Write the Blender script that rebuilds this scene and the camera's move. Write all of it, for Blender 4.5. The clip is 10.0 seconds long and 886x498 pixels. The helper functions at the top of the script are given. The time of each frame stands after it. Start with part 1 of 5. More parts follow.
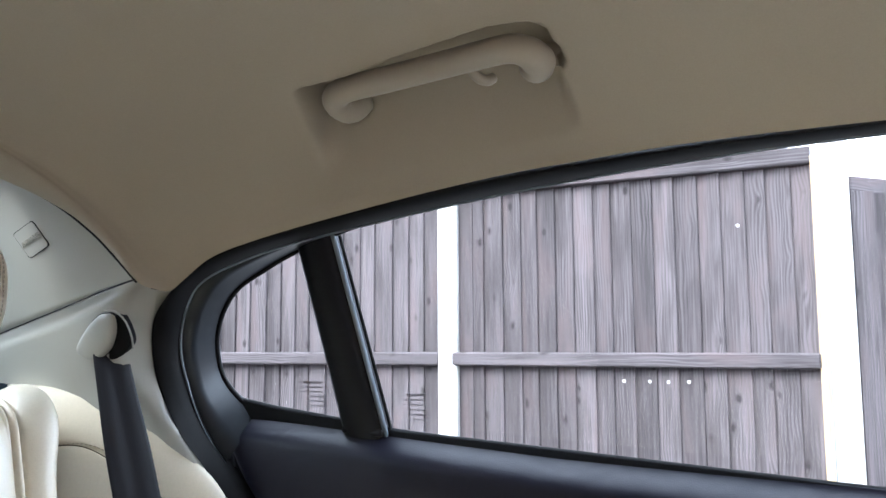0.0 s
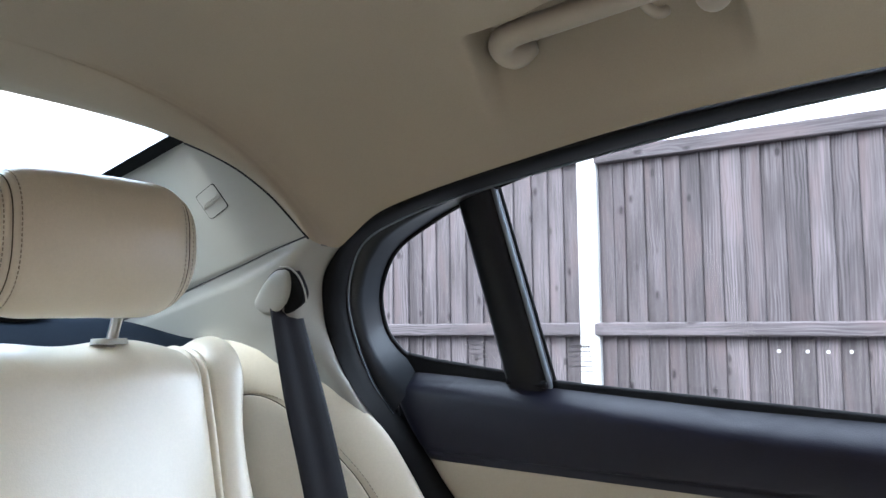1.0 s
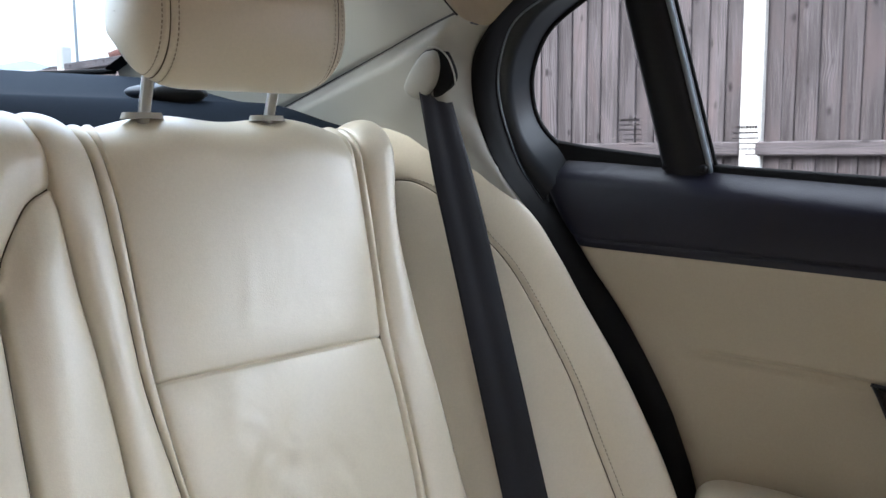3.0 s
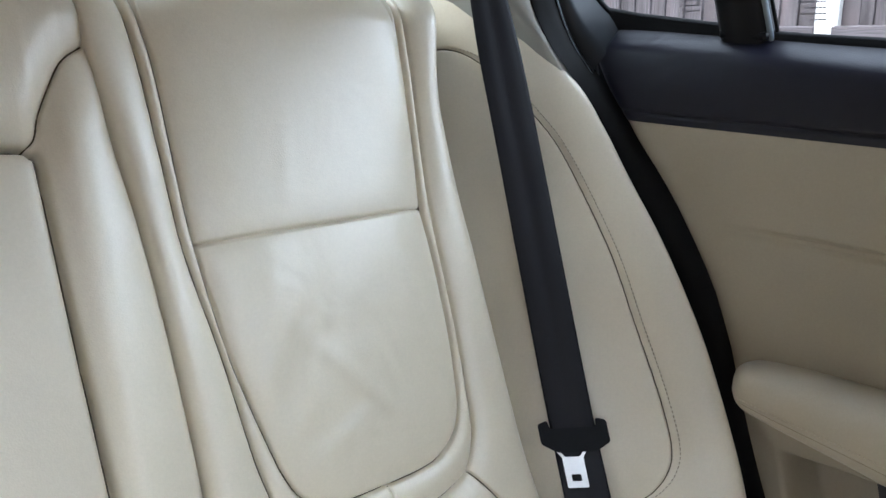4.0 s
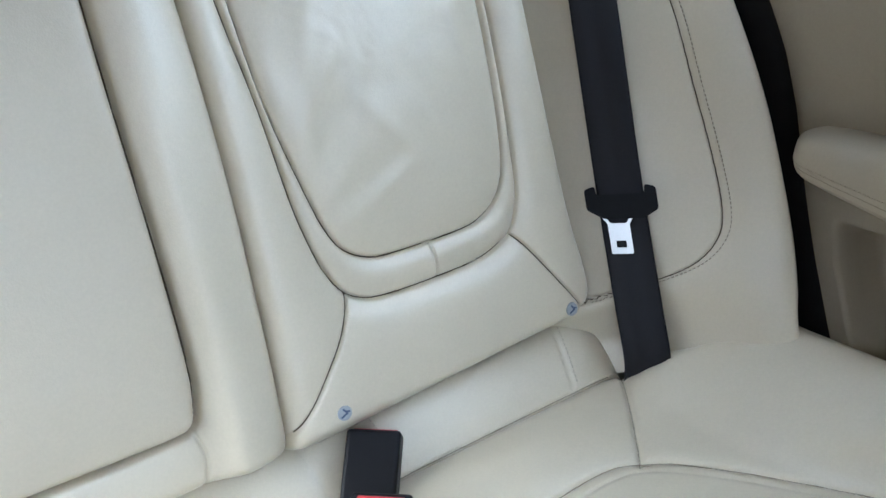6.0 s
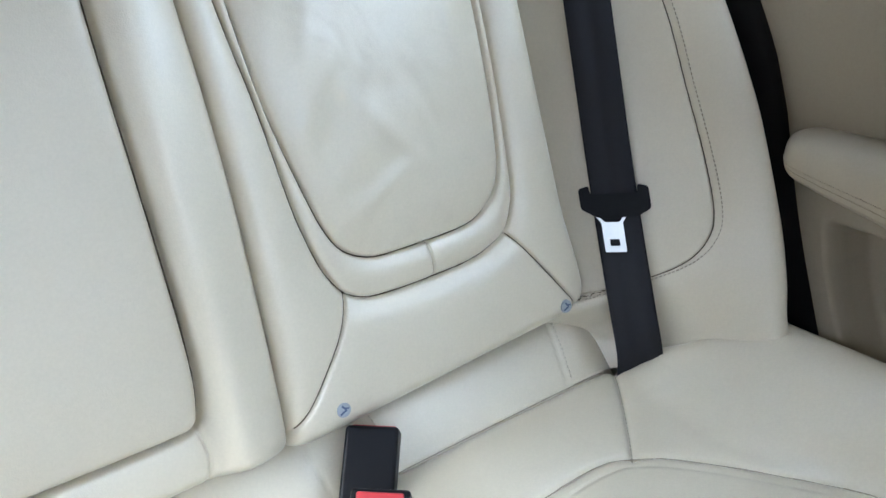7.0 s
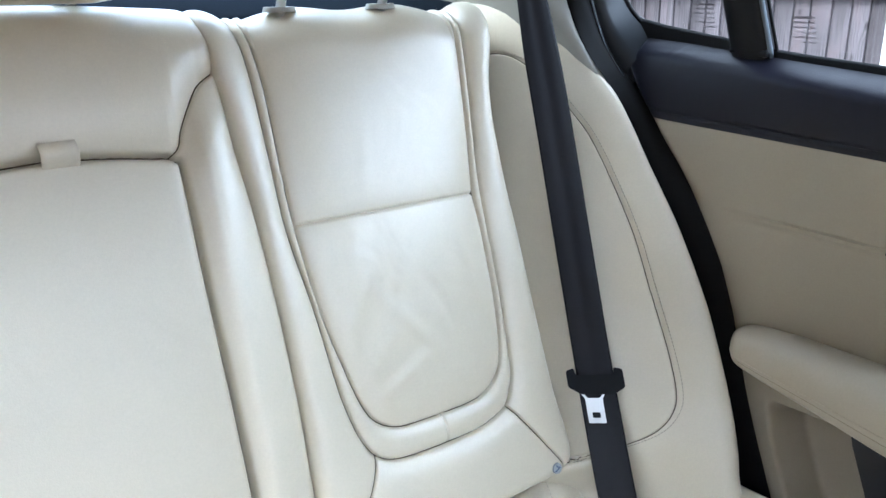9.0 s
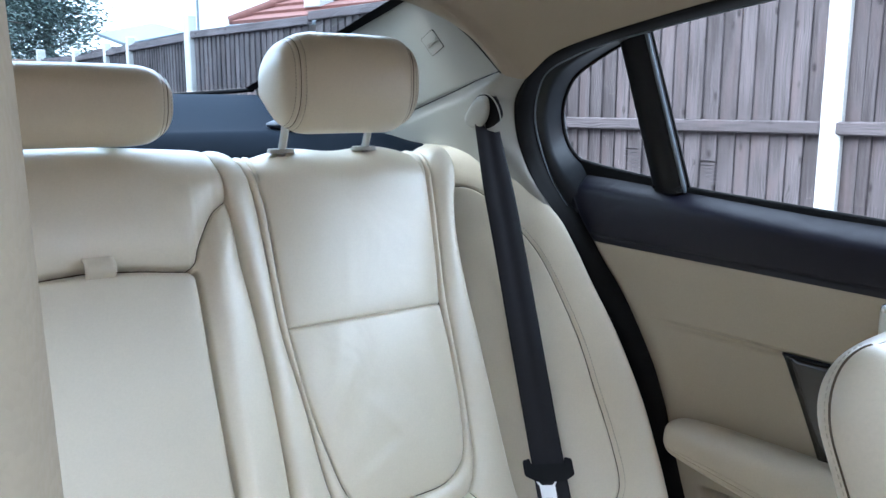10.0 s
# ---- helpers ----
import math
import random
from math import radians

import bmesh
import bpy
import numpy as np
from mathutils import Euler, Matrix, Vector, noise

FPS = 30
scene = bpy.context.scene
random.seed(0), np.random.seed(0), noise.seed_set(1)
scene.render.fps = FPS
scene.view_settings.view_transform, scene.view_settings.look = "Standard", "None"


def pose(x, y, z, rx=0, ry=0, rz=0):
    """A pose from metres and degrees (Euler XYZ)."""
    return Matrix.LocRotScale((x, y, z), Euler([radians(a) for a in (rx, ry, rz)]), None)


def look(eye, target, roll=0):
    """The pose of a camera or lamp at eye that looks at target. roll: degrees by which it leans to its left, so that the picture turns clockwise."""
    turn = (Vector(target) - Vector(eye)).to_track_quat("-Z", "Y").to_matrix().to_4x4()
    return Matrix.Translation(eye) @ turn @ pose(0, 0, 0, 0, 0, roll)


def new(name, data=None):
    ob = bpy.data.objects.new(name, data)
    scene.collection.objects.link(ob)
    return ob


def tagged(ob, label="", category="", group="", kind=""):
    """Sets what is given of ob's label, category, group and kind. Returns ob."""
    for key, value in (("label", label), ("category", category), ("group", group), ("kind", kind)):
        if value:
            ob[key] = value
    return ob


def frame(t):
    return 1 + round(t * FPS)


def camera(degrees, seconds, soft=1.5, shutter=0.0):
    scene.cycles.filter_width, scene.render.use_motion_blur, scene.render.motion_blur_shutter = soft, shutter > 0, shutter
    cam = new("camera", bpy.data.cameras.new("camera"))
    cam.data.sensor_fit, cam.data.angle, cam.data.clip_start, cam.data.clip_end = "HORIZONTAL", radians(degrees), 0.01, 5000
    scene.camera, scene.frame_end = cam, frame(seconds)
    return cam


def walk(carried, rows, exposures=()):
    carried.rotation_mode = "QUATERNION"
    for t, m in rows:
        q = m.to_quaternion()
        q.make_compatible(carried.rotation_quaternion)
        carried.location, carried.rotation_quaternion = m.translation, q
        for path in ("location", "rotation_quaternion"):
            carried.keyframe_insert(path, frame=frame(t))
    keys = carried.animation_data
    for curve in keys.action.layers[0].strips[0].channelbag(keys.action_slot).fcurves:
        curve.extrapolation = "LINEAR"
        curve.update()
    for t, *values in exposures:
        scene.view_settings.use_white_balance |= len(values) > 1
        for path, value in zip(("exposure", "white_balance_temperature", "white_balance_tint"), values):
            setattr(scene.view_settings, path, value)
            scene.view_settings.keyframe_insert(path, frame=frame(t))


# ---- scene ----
cam = camera(56.7, 10.0)
PATH = [
    (0, (-0.101, -0.74, 1.188), (1.669, 0.164, 1.407), -0.3),
    (0.5, (-0.104, -0.72, 1.173), (1.586, 0.332, 1.365), -0.5),
    (1, (-0.118, -0.712, 1.16), (1.486, 0.47, 1.325), -0.7),
    (1.5, (-0.122, -0.705, 1.149), (1.408, 0.576, 1.288), -0.8),
    (2, (-0.117, -0.705, 1.136), (1.338, 0.667, 1.186), -0.7),
    (2.5, (-0.106, -0.703, 1.12), (1.303, 0.714, 1.025), -0.7),
    (3, (-0.107, -0.696, 1.105), (1.256, 0.747, 0.86), -0.5),
    (4.3, (-0.082, -0.705, 1.066), (1.102, 0.812, 0.52), -0.8),
    (4.5, (-0.082, -0.717, 1.055), (1.074, 0.813, 0.486), -1.4),
    (5, (-0.079, -0.719, 1.04), (0.995, 0.817, 0.341), -1.4),
    (5.5, (-0.063, -0.712, 1.019), (0.962, 0.785, 0.179), -1.2),
    (6.8, (-0.061, -0.707, 1.029), (0.923, 0.736, 0.054), -1.3),
    (7, (-0.067, -0.713, 1.039), (0.932, 0.731, 0.08), -1.0),
    (7.5, (-0.083, -0.726, 1.08), (0.919, 0.721, 0.13), -1.0),
    (8, (-0.103, -0.759, 1.113), (0.889, 0.703, 0.174), -1.0),
    (8.5, (-0.136, -0.807, 1.147), (0.878, 0.701, 0.311), -0.9),
    (9, (-0.174, -0.866, 1.178), (0.883, 0.708, 0.541), -0.6),
    (9.5, (-0.215, -0.94, 1.192), (0.89, 0.66, 0.722), -0.4),
    (10, (-0.281, -1.016, 1.207), (0.881, 0.574, 0.858), 0.1),
]
EXPOSURES = [(0.0, 2.95, 5900, 8), (1.0, 2.85, 5850, 8), (2.0, 2.48, 6230, 10), (3.2, 2.42, 6300, 10), (4.3, 2.51, 5800, 6), (5.5, 2.39, 5600, 5), (6.8, 2.59, 5600, 5), (8.5, 2.84, 5600, 5), (9.0, 2.93, 5570, 6), (9.5, 2.77, 5580, 6), (10.0, 2.64, 5550, 6)]
walk(cam, [(t, look(eye, target, roll)) for t, eye, target, roll in PATH], EXPOSURES)

# ---- daylight: bright overcast sky ----
world = bpy.data.worlds.new("overcast")
scene.world = world
world.use_nodes = True
wn = world.node_tree.nodes
wl = world.node_tree.links
sky = wn.new("ShaderNodeTexSky")
sky.sky_type = "NISHITA"
sky.sun_disc = False
sky.sun_elevation, sky.sun_rotation = radians(44), radians(281)
sky.air_density, sky.dust_density, sky.ozone_density = 1.0, 4.0, 1.0
veil = wn.new("ShaderNodeMix")
veil.data_type = "RGBA"
veil.inputs["Factor"].default_value = 0.75
wl.new(sky.outputs[0], veil.inputs["A"])
veil.inputs["B"].default_value = (9.2, 9.8, 10.9, 1)
wl.new(veil.outputs["Result"], wn["Background"].inputs[0])
wn["Background"].inputs[1].default_value = 0.15

sun = new("sun", bpy.data.lights.new("sun", "SUN"))
sun.data.energy, sun.data.angle, sun.data.color = 0.5, radians(20), (1.0, 0.96, 0.9)
sun.matrix_world = look((-8, 1.5, 8), (0, 0, 0))


# ---- materials ----
def material(name, colour, rough=0.5, metal=0.0, spread=0.08, grain=60.0, bump=0.1, dist=0.001, large=6.0, coat=0.0, stretch=(1, 1, 1), vary=0.0, spec=0.5):
    """A surface with colour varied at two scales and a fine relief."""
    m = bpy.data.materials.new(name)
    m.use_nodes = True
    n, l = m.node_tree.nodes, m.node_tree.links
    p = n["Principled BSDF"]
    p.inputs["Metallic"].default_value = metal
    p.inputs["Specular IOR Level"].default_value = spec
    if coat:
        p.inputs["Coat Weight"].default_value = coat
        p.inputs["Coat Roughness"].default_value = 0.12 if rough < 0.3 else 0.32
    tc, mp = n.new("ShaderNodeTexCoord"), n.new("ShaderNodeMapping")
    mp.inputs["Scale"].default_value = stretch
    l.new(tc.outputs["Object"], mp.inputs[0])
    fine, broad = n.new("ShaderNodeTexNoise"), n.new("ShaderNodeTexNoise")
    fine.inputs["Scale"].default_value, broad.inputs["Scale"].default_value = grain, large
    fine.inputs["Detail"].default_value, broad.inputs["Detail"].default_value = 6, 3
    l.new(mp.outputs[0], fine.inputs["Vector"])
    l.new(mp.outputs[0], broad.inputs["Vector"])
    add = n.new("ShaderNodeMath")
    add.operation = "ADD"
    l.new(fine.outputs[0], add.inputs[0])
    l.new(broad.outputs[0], add.inputs[1])
    ramp = n.new("ShaderNodeValToRGB")
    half = n.new("ShaderNodeMath")
    half.operation = "MULTIPLY"
    half.inputs[1].default_value = 0.5
    l.new(add.outputs[0], half.inputs[0])
    l.new(half.outputs[0], ramp.inputs[0])
    a, b = ramp.color_ramp.elements
    a.position, b.position = 0.3, 0.7
    a.color = (*[c * (1 - spread) for c in colour], 1)
    b.color = (*[min(1, c * (1 + spread)) for c in colour], 1)
    out = ramp.outputs[0]
    if vary:
        info, hsv, ma = n.new("ShaderNodeObjectInfo"), n.new("ShaderNodeHueSaturation"), n.new("ShaderNodeMapRange")
        l.new(info.outputs["Random"], ma.inputs[0])
        ma.inputs[3].default_value, ma.inputs[4].default_value = 1 - vary, 1 + vary
        l.new(ma.outputs[0], hsv.inputs["Value"])
        l.new(out, hsv.inputs["Color"])
        out = hsv.outputs[0]
    l.new(out, p.inputs["Base Color"])
    rr = n.new("ShaderNodeMapRange")
    rr.inputs[3].default_value, rr.inputs[4].default_value = max(0, rough - 0.07), min(1, rough + 0.07)
    l.new(broad.outputs[0], rr.inputs[0])
    l.new(rr.outputs[0], p.inputs["Roughness"])
    if bump:
        bp = n.new("ShaderNodeBump")
        bp.inputs["Strength"].default_value, bp.inputs["Distance"].default_value = bump, dist
        l.new(fine.outputs[0], bp.inputs["Height"])
        l.new(bp.outputs[0], p.inputs["Normal"])
    return m


def leather_material(name, colour, rough, spread=0.05, fold=0.0, spec=0.5, coat=0.0):
    """Pebbled hide: cells for the grain, broad noise for soft creases."""
    m = material(name, colour, rough, spread=spread, grain=350, bump=0.0, large=7, spec=spec, coat=coat)
    n, l = m.node_tree.nodes, m.node_tree.links
    p = n["Principled BSDF"]
    tc, cell = n.new("ShaderNodeTexCoord"), n.new("ShaderNodeTexVoronoi")
    cell.inputs["Scale"].default_value = 700
    l.new(tc.outputs["Object"], cell.inputs["Vector"])
    bp = n.new("ShaderNodeBump")
    bp.inputs["Strength"].default_value, bp.inputs["Distance"].default_value = 0.16, 0.0006
    l.new(cell.outputs[0], bp.inputs["Height"])
    wave, b2 = n.new("ShaderNodeTexNoise"), n.new("ShaderNodeBump")
    wave.inputs["Scale"].default_value, wave.inputs["Detail"].default_value, wave.inputs["Distortion"].default_value = 11, 2, 0.6
    l.new(tc.outputs["Object"], wave.inputs["Vector"])
    b2.inputs["Strength"].default_value, b2.inputs["Distance"].default_value = 0.22 + fold, 0.012
    l.new(wave.outputs[0], b2.inputs["Height"])
    l.new(bp.outputs[0], b2.inputs["Normal"])
    l.new(b2.outputs[0], p.inputs["Normal"])
    return m


def wood_material(name, colour, along=2, rings=420.0, knots=1.0):
    """Weathered softwood: each board has its own tone, growth rings that bend round dark knots, pale streaks."""
    m = bpy.data.materials.new(name)
    m.use_nodes = True
    n, l = m.node_tree.nodes, m.node_tree.links
    p = n["Principled BSDF"]
    p.inputs["Roughness"].default_value = 0.85
    p.inputs["Specular IOR Level"].default_value = 0.25
    tc, info, off, at = n.new("ShaderNodeTexCoord"), n.new("ShaderNodeObjectInfo"), n.new("ShaderNodeVectorMath"), n.new("ShaderNodeVectorMath")
    off.operation = "SCALE"
    off.inputs[0].default_value = (31, 17, 53)
    l.new(info.outputs["Random"], off.inputs["Scale"])
    l.new(tc.outputs["Object"], at.inputs[0])
    l.new(off.outputs[0], at.inputs[1])

    def scaled(across, length):
        mp = n.new("ShaderNodeMapping")
        mp.inputs["Scale"].default_value = [length if k == along else across for k in range(3)]
        l.new(at.outputs[0], mp.inputs[0])
        return mp.outputs[0]

    def fuzz(across, length, detail, twist):
        t = n.new("ShaderNodeTexNoise")
        t.inputs["Scale"].default_value, t.inputs["Detail"].default_value, t.inputs["Distortion"].default_value = 1.0, detail, twist
        l.new(scaled(across, length), t.inputs["Vector"])
        return t.outputs[0]

    def sums(op, a, b, c=None):
        q = n.new("ShaderNodeMath")
        q.operation = op
        for k, v in enumerate((a, b, c)):
            if v is None:
                continue
            if isinstance(v, (int, float)):
                q.inputs[k].default_value = v
            else:
                l.new(v, q.inputs[k])
        return q.outputs[0]

    def span(v, a, b, c, d):
        q = n.new("ShaderNodeMapRange")
        q.interpolation_type = "SMOOTHSTEP"
        l.new(v, q.inputs[0])
        for k, x in enumerate((a, b, c, d)):
            q.inputs[k + 1].default_value = x
        return q.outputs[0]

    def blend(f, a, b):
        q = n.new("ShaderNodeMix")
        q.data_type = "RGBA"
        l.new(f, q.inputs["Factor"])
        for k, v in (("A", a), ("B", b)):
            if isinstance(v, tuple):
                q.inputs[k].default_value = (*v, 1)
            else:
                l.new(v, q.inputs[k])
        return q.outputs["Result"]

    knot = n.new("ShaderNodeTexVoronoi")
    knot.inputs["Scale"].default_value = 1.0
    knot.inputs["Randomness"].default_value = 1.0
    l.new(scaled(10.0, 5.6), knot.inputs["Vector"])
    far = knot.outputs["Distance"]
    sway = fuzz(7.0, 0.9, 2, 0.5)
    fine = fuzz(150, 5.0, 4, 0.3)
    streak = fuzz(42, 1.1, 4, 0.6)
    blot = fuzz(9, 2.2, 3, 0.5)
    axes = n.new("ShaderNodeSeparateXYZ")
    l.new(at.outputs[0], axes.inputs[0])
    side = axes.outputs[1 if along == 2 else 2]
    bend = sums("DIVIDE", 3.2, sums("ADD", far, 0.14))
    turn = sums("ADD", sums("MULTIPLY_ADD", sway, 26.0, sums("MULTIPLY", side, rings)), bend)
    ring = sums("MULTIPLY", sums("MULTIPLY_ADD", sums("SINE", turn, 0.0), 0.5, 0.5), span(fuzz(6.0, 1.6, 2, 0.4), 0.42, 0.64, 0.15, 1.25))
    tone = sums("MULTIPLY_ADD", ring, 0.17, sums("MULTIPLY_ADD", fine, 0.42, sums("MULTIPLY_ADD", streak, 0.26, sums("MULTIPLY", blot, 0.46))))
    base = blend(span(tone, 0.40, 0.80, 0.0, 1.0), tuple(c * 0.60 for c in colour), tuple(c * w for c, w in zip(colour, (1.45, 1.48, 1.52))))
    warm = blend(span(blot, 0.48, 0.70, 0.0, 0.45), base, tuple(c * w for c, w in zip(colour, (1.22, 1.02, 0.98))))
    pale = blend(span(streak, 0.58, 0.74, 0.0, 0.55), warm, tuple(c * 1.8 for c in colour))
    spot = blend(span(far, 0.06, 0.18, 0.92 * knots, 0.0), pale, tuple(c * 0.30 for c in colour))
    hue, value = n.new("ShaderNodeHueSaturation"), n.new("ShaderNodeMapRange")
    l.new(info.outputs["Random"], value.inputs[0])
    value.inputs[3].default_value, value.inputs[4].default_value = 0.74, 1.26
    l.new(value.outputs[0], hue.inputs["Value"])
    l.new(spot, hue.inputs["Color"])
    l.new(hue.outputs[0], p.inputs["Base Color"])
    bp = n.new("ShaderNodeBump")
    bp.inputs["Strength"].default_value, bp.inputs["Distance"].default_value = 0.5, 0.002
    l.new(tone, bp.inputs["Height"])
    l.new(bp.outputs[0], p.inputs["Normal"])
    return m


def glass_material(name, tint, gloss):
    m = bpy.data.materials.new(name)
    m.use_nodes = True
    n, l = m.node_tree.nodes, m.node_tree.links
    n.remove(n["Principled BSDF"])
    clear, shine, mix, fres = (n.new("ShaderNodeBsdfTransparent"), n.new("ShaderNodeBsdfGlossy"), n.new("ShaderNodeMixShader"), n.new("ShaderNodeFresnel"))
    clear.inputs[0].default_value = (*tint, 1)
    shine.inputs["Roughness"].default_value = 0.02
    fres.inputs[0].default_value = gloss
    l.new(fres.outputs[0], mix.inputs[0])
    l.new(clear.outputs[0], mix.inputs[1])
    l.new(shine.outputs[0], mix.inputs[2])
    l.new(mix.outputs[0], n["Material Output"].inputs[0])
    return m


CREAM = leather_material("cream_leather", (0.65, 0.585, 0.46), 0.36, spec=0.6, coat=0.6)
CREAM_WORN = leather_material("cream_leather_creased", (0.65, 0.585, 0.46), 0.35, fold=0.3, spec=0.6, coat=0.6)
CREAM_MATT = leather_material("cream_leather_matt", (0.56, 0.50, 0.39), 0.42, spec=0.6)
# dark brown for the shade inside sewn grooves, and for the front seats' piping
DARK_SEAM = material("seam_shade_and_piping", (0.10, 0.08, 0.055), 0.9, grain=900, bump=0.1, dist=0.0002, spec=0.1)
# cream darkened: shade on door lining and left headrest put into the colour
VINYL_SHADED = leather_material("cream_vinyl_shaded", (0.40, 0.348, 0.260), 0.52, spec=0.4)
ARMPAD = leather_material("cream_armrest_vinyl", (0.50, 0.44, 0.335), 0.42, spec=0.5)
TRIM = material("cream_plastic", (0.35, 0.345, 0.305), 0.55, spread=0.03, grain=900, bump=0.12, dist=0.0004)
CLOTH = material("headliner_cloth", (0.37, 0.322, 0.248), 0.95, spread=0.06, grain=700, bump=0.25, dist=0.0006, large=3)
# tan mixes beige thread with the shade of its stitch holes
SEWING = material("thread_and_hole_shade", (0.33, 0.285, 0.215), 0.8, grain=900, bump=0.2, dist=0.0003)
THREAD = material("cream_thread", (0.57, 0.51, 0.41), 0.8, grain=900, bump=0.2, dist=0.0003)
INK = leather_material("dark_leather", (0.0075, 0.0073, 0.0160), 0.42, spec=0.33)
PLASTIC = material("black_plastic", (0.0038, 0.0044, 0.0068), 0.42, spec=0.27, spread=0.15, grain=800, bump=0.12, dist=0.0003)
RUBBER = material("black_rubber", (0.003, 0.003, 0.0034), 0.7, spec=0.2, spread=0.2, grain=300, bump=0.1, dist=0.0004)
SATIN = material("grey_satin_paint", (0.017, 0.0205, 0.025), 0.36, spec=0.35, spread=0.06, grain=200, bump=0.02)
SHELF = material("blue_grey_shelf_cloth", (0.014, 0.019, 0.028), 0.85, spec=0.04, spread=0.15, grain=600, bump=0.3, dist=0.0006)
SHELFCAP = material("blue_grey_plastic", (0.035, 0.043, 0.060), 0.45, spread=0.08, grain=500, bump=0.08, dist=0.0003)
WEB = material("black_webbing", (0.0095, 0.0098, 0.0135), 0.62, spec=0.3, spread=0.15, grain=1000, bump=0.35, dist=0.0005, stretch=(1, 1, 0.12))
STEEL = material("brushed_steel", (0.62, 0.62, 0.62), 0.28, 1.0, spread=0.05, grain=400, bump=0.05, dist=0.0002)
RED = material("red_button", (0.58, 0.055, 0.065), 0.35, spread=0.05, bump=0.03)
HANDLE = material("cream_grip_plastic", (0.38, 0.335, 0.265), 0.5, spread=0.03, grain=900, bump=0.1, dist=0.0004)
VENEER = material("dark_veneer", (0.020, 0.017, 0.015), 0.22, spread=0.5, grain=60, bump=0.02, stretch=(1, 1, 6), coat=0.6)
BADGE = material("blue_grey_tag", (0.36, 0.39, 0.43), 0.5, spread=0.1, bump=0.05)
NAVY = material("navy_ink", (0.08, 0.11, 0.2), 0.5, bump=0.05)
ETCH = material("etched_mark", (0.10, 0.092, 0.10), 0.7, bump=0.0)
PANE = glass_material("clear_glass", (0.93, 0.95, 0.95), 1.25)
REAR_PANE = glass_material("rear_glass", (0.56, 0.63, 0.67), 1.25)
BODY = material("car_body_metal", (0.05, 0.05, 0.055), 0.4, grain=30, bump=0.0)
WOOD = wood_material("weathered_fence_wood", (0.069, 0.0595, 0.061))
RAILWOOD = wood_material("weathered_rail_wood", (0.080, 0.069, 0.071), along=1)
NEWWOOD = material("pale_batten_wood", (0.40, 0.29, 0.17), 0.8, spread=0.25, grain=12, bump=0.3, dist=0.002, stretch=(9, 9, 0.7))
CONCRETE = material("pale_concrete", (0.44, 0.435, 0.415), 0.9, spread=0.22, grain=90, bump=0.4, dist=0.002, large=4)
TARMAC = material("grey_tarmac", (0.07, 0.07, 0.072), 0.95, spread=0.3, grain=80, bump=0.6, dist=0.004, large=0.6)
RENDER = material("white_render", (0.80, 0.79, 0.75), 0.9, spread=0.05, grain=60, bump=0.2, dist=0.003, large=0.7)
TILE = material("red_roof_tile", (0.20, 0.086, 0.070), 0.85, spread=0.25, grain=20, bump=0.3, dist=0.004, large=1.2, vary=0.28)
GUTTER = material("grey_gutter", (0.16, 0.19, 0.22), 0.5, spread=0.1, grain=30, bump=0.05)
BRICKWORK = material("red_brown_brickwork", (0.20, 0.13, 0.10), 0.9, spread=0.3, grain=40, bump=0.3, dist=0.004, large=1.5)
BARK = material("bark", (0.07, 0.055, 0.045), 0.95, spread=0.4, grain=30, bump=0.6, dist=0.01, stretch=(1, 1, 0.3))
LEAF = material("conifer_green", (0.088, 0.120, 0.105), 0.8, spread=0.5, grain=3, bump=0.0, large=1.0)


# ---- helpers for building ----
def link_mesh(name, verts, faces, mat, parent=None, label="", smooth=True):
    me = bpy.data.meshes.new(name)
    me.from_pydata([tuple(map(float, v)) for v in verts], [], [tuple(map(int, f)) for f in faces])
    me.materials.append(mat)
    if smooth:
        me.shade_smooth()
    ob = new(name, me)
    if parent:
        ob.parent = parent
    if label:
        ob["label"] = label
    return ob


def part(name, bm, mat, parent=None, label="", smooth=False):
    me = bpy.data.meshes.new(name)
    bm.to_mesh(me)
    bm.free()
    me.materials.append(mat)
    if smooth:
        me.shade_smooth()
    ob = new(name, me)
    if parent:
        ob.parent = parent
    if label:
        ob["label"] = label
    return ob


def thing(name, label, category, group="", kind="", at=(0, 0, 0)):
    ob = new(name)
    ob.location = at
    ob.empty_display_size = 0.05
    return tagged(ob, label, category, group, kind)


def under(child, parent):
    """Hang a part built in world places under its thing."""
    child.parent = parent
    child.matrix_parent_inverse = Matrix.Translation(parent.location).inverted()
    return child


def grid_mesh(name, P, mat, parent=None, label="", cells=None, flip=False):
    """A sheet from an array of places; cells picks its squares."""
    n, m = P.shape[:2]
    ids = np.arange(n * m).reshape(n, m)
    q = np.stack([ids[:-1, :-1], ids[1:, :-1], ids[1:, 1:], ids[:-1, 1:]], -1).reshape(-1, 4)
    if cells is not None:
        q = q[cells.ravel()]
    if flip:
        q = q[:, ::-1]
    used, q = np.unique(q, return_inverse=True)
    return link_mesh(name, P.reshape(-1, 3)[used], q.reshape(-1, 4), mat, parent, label)


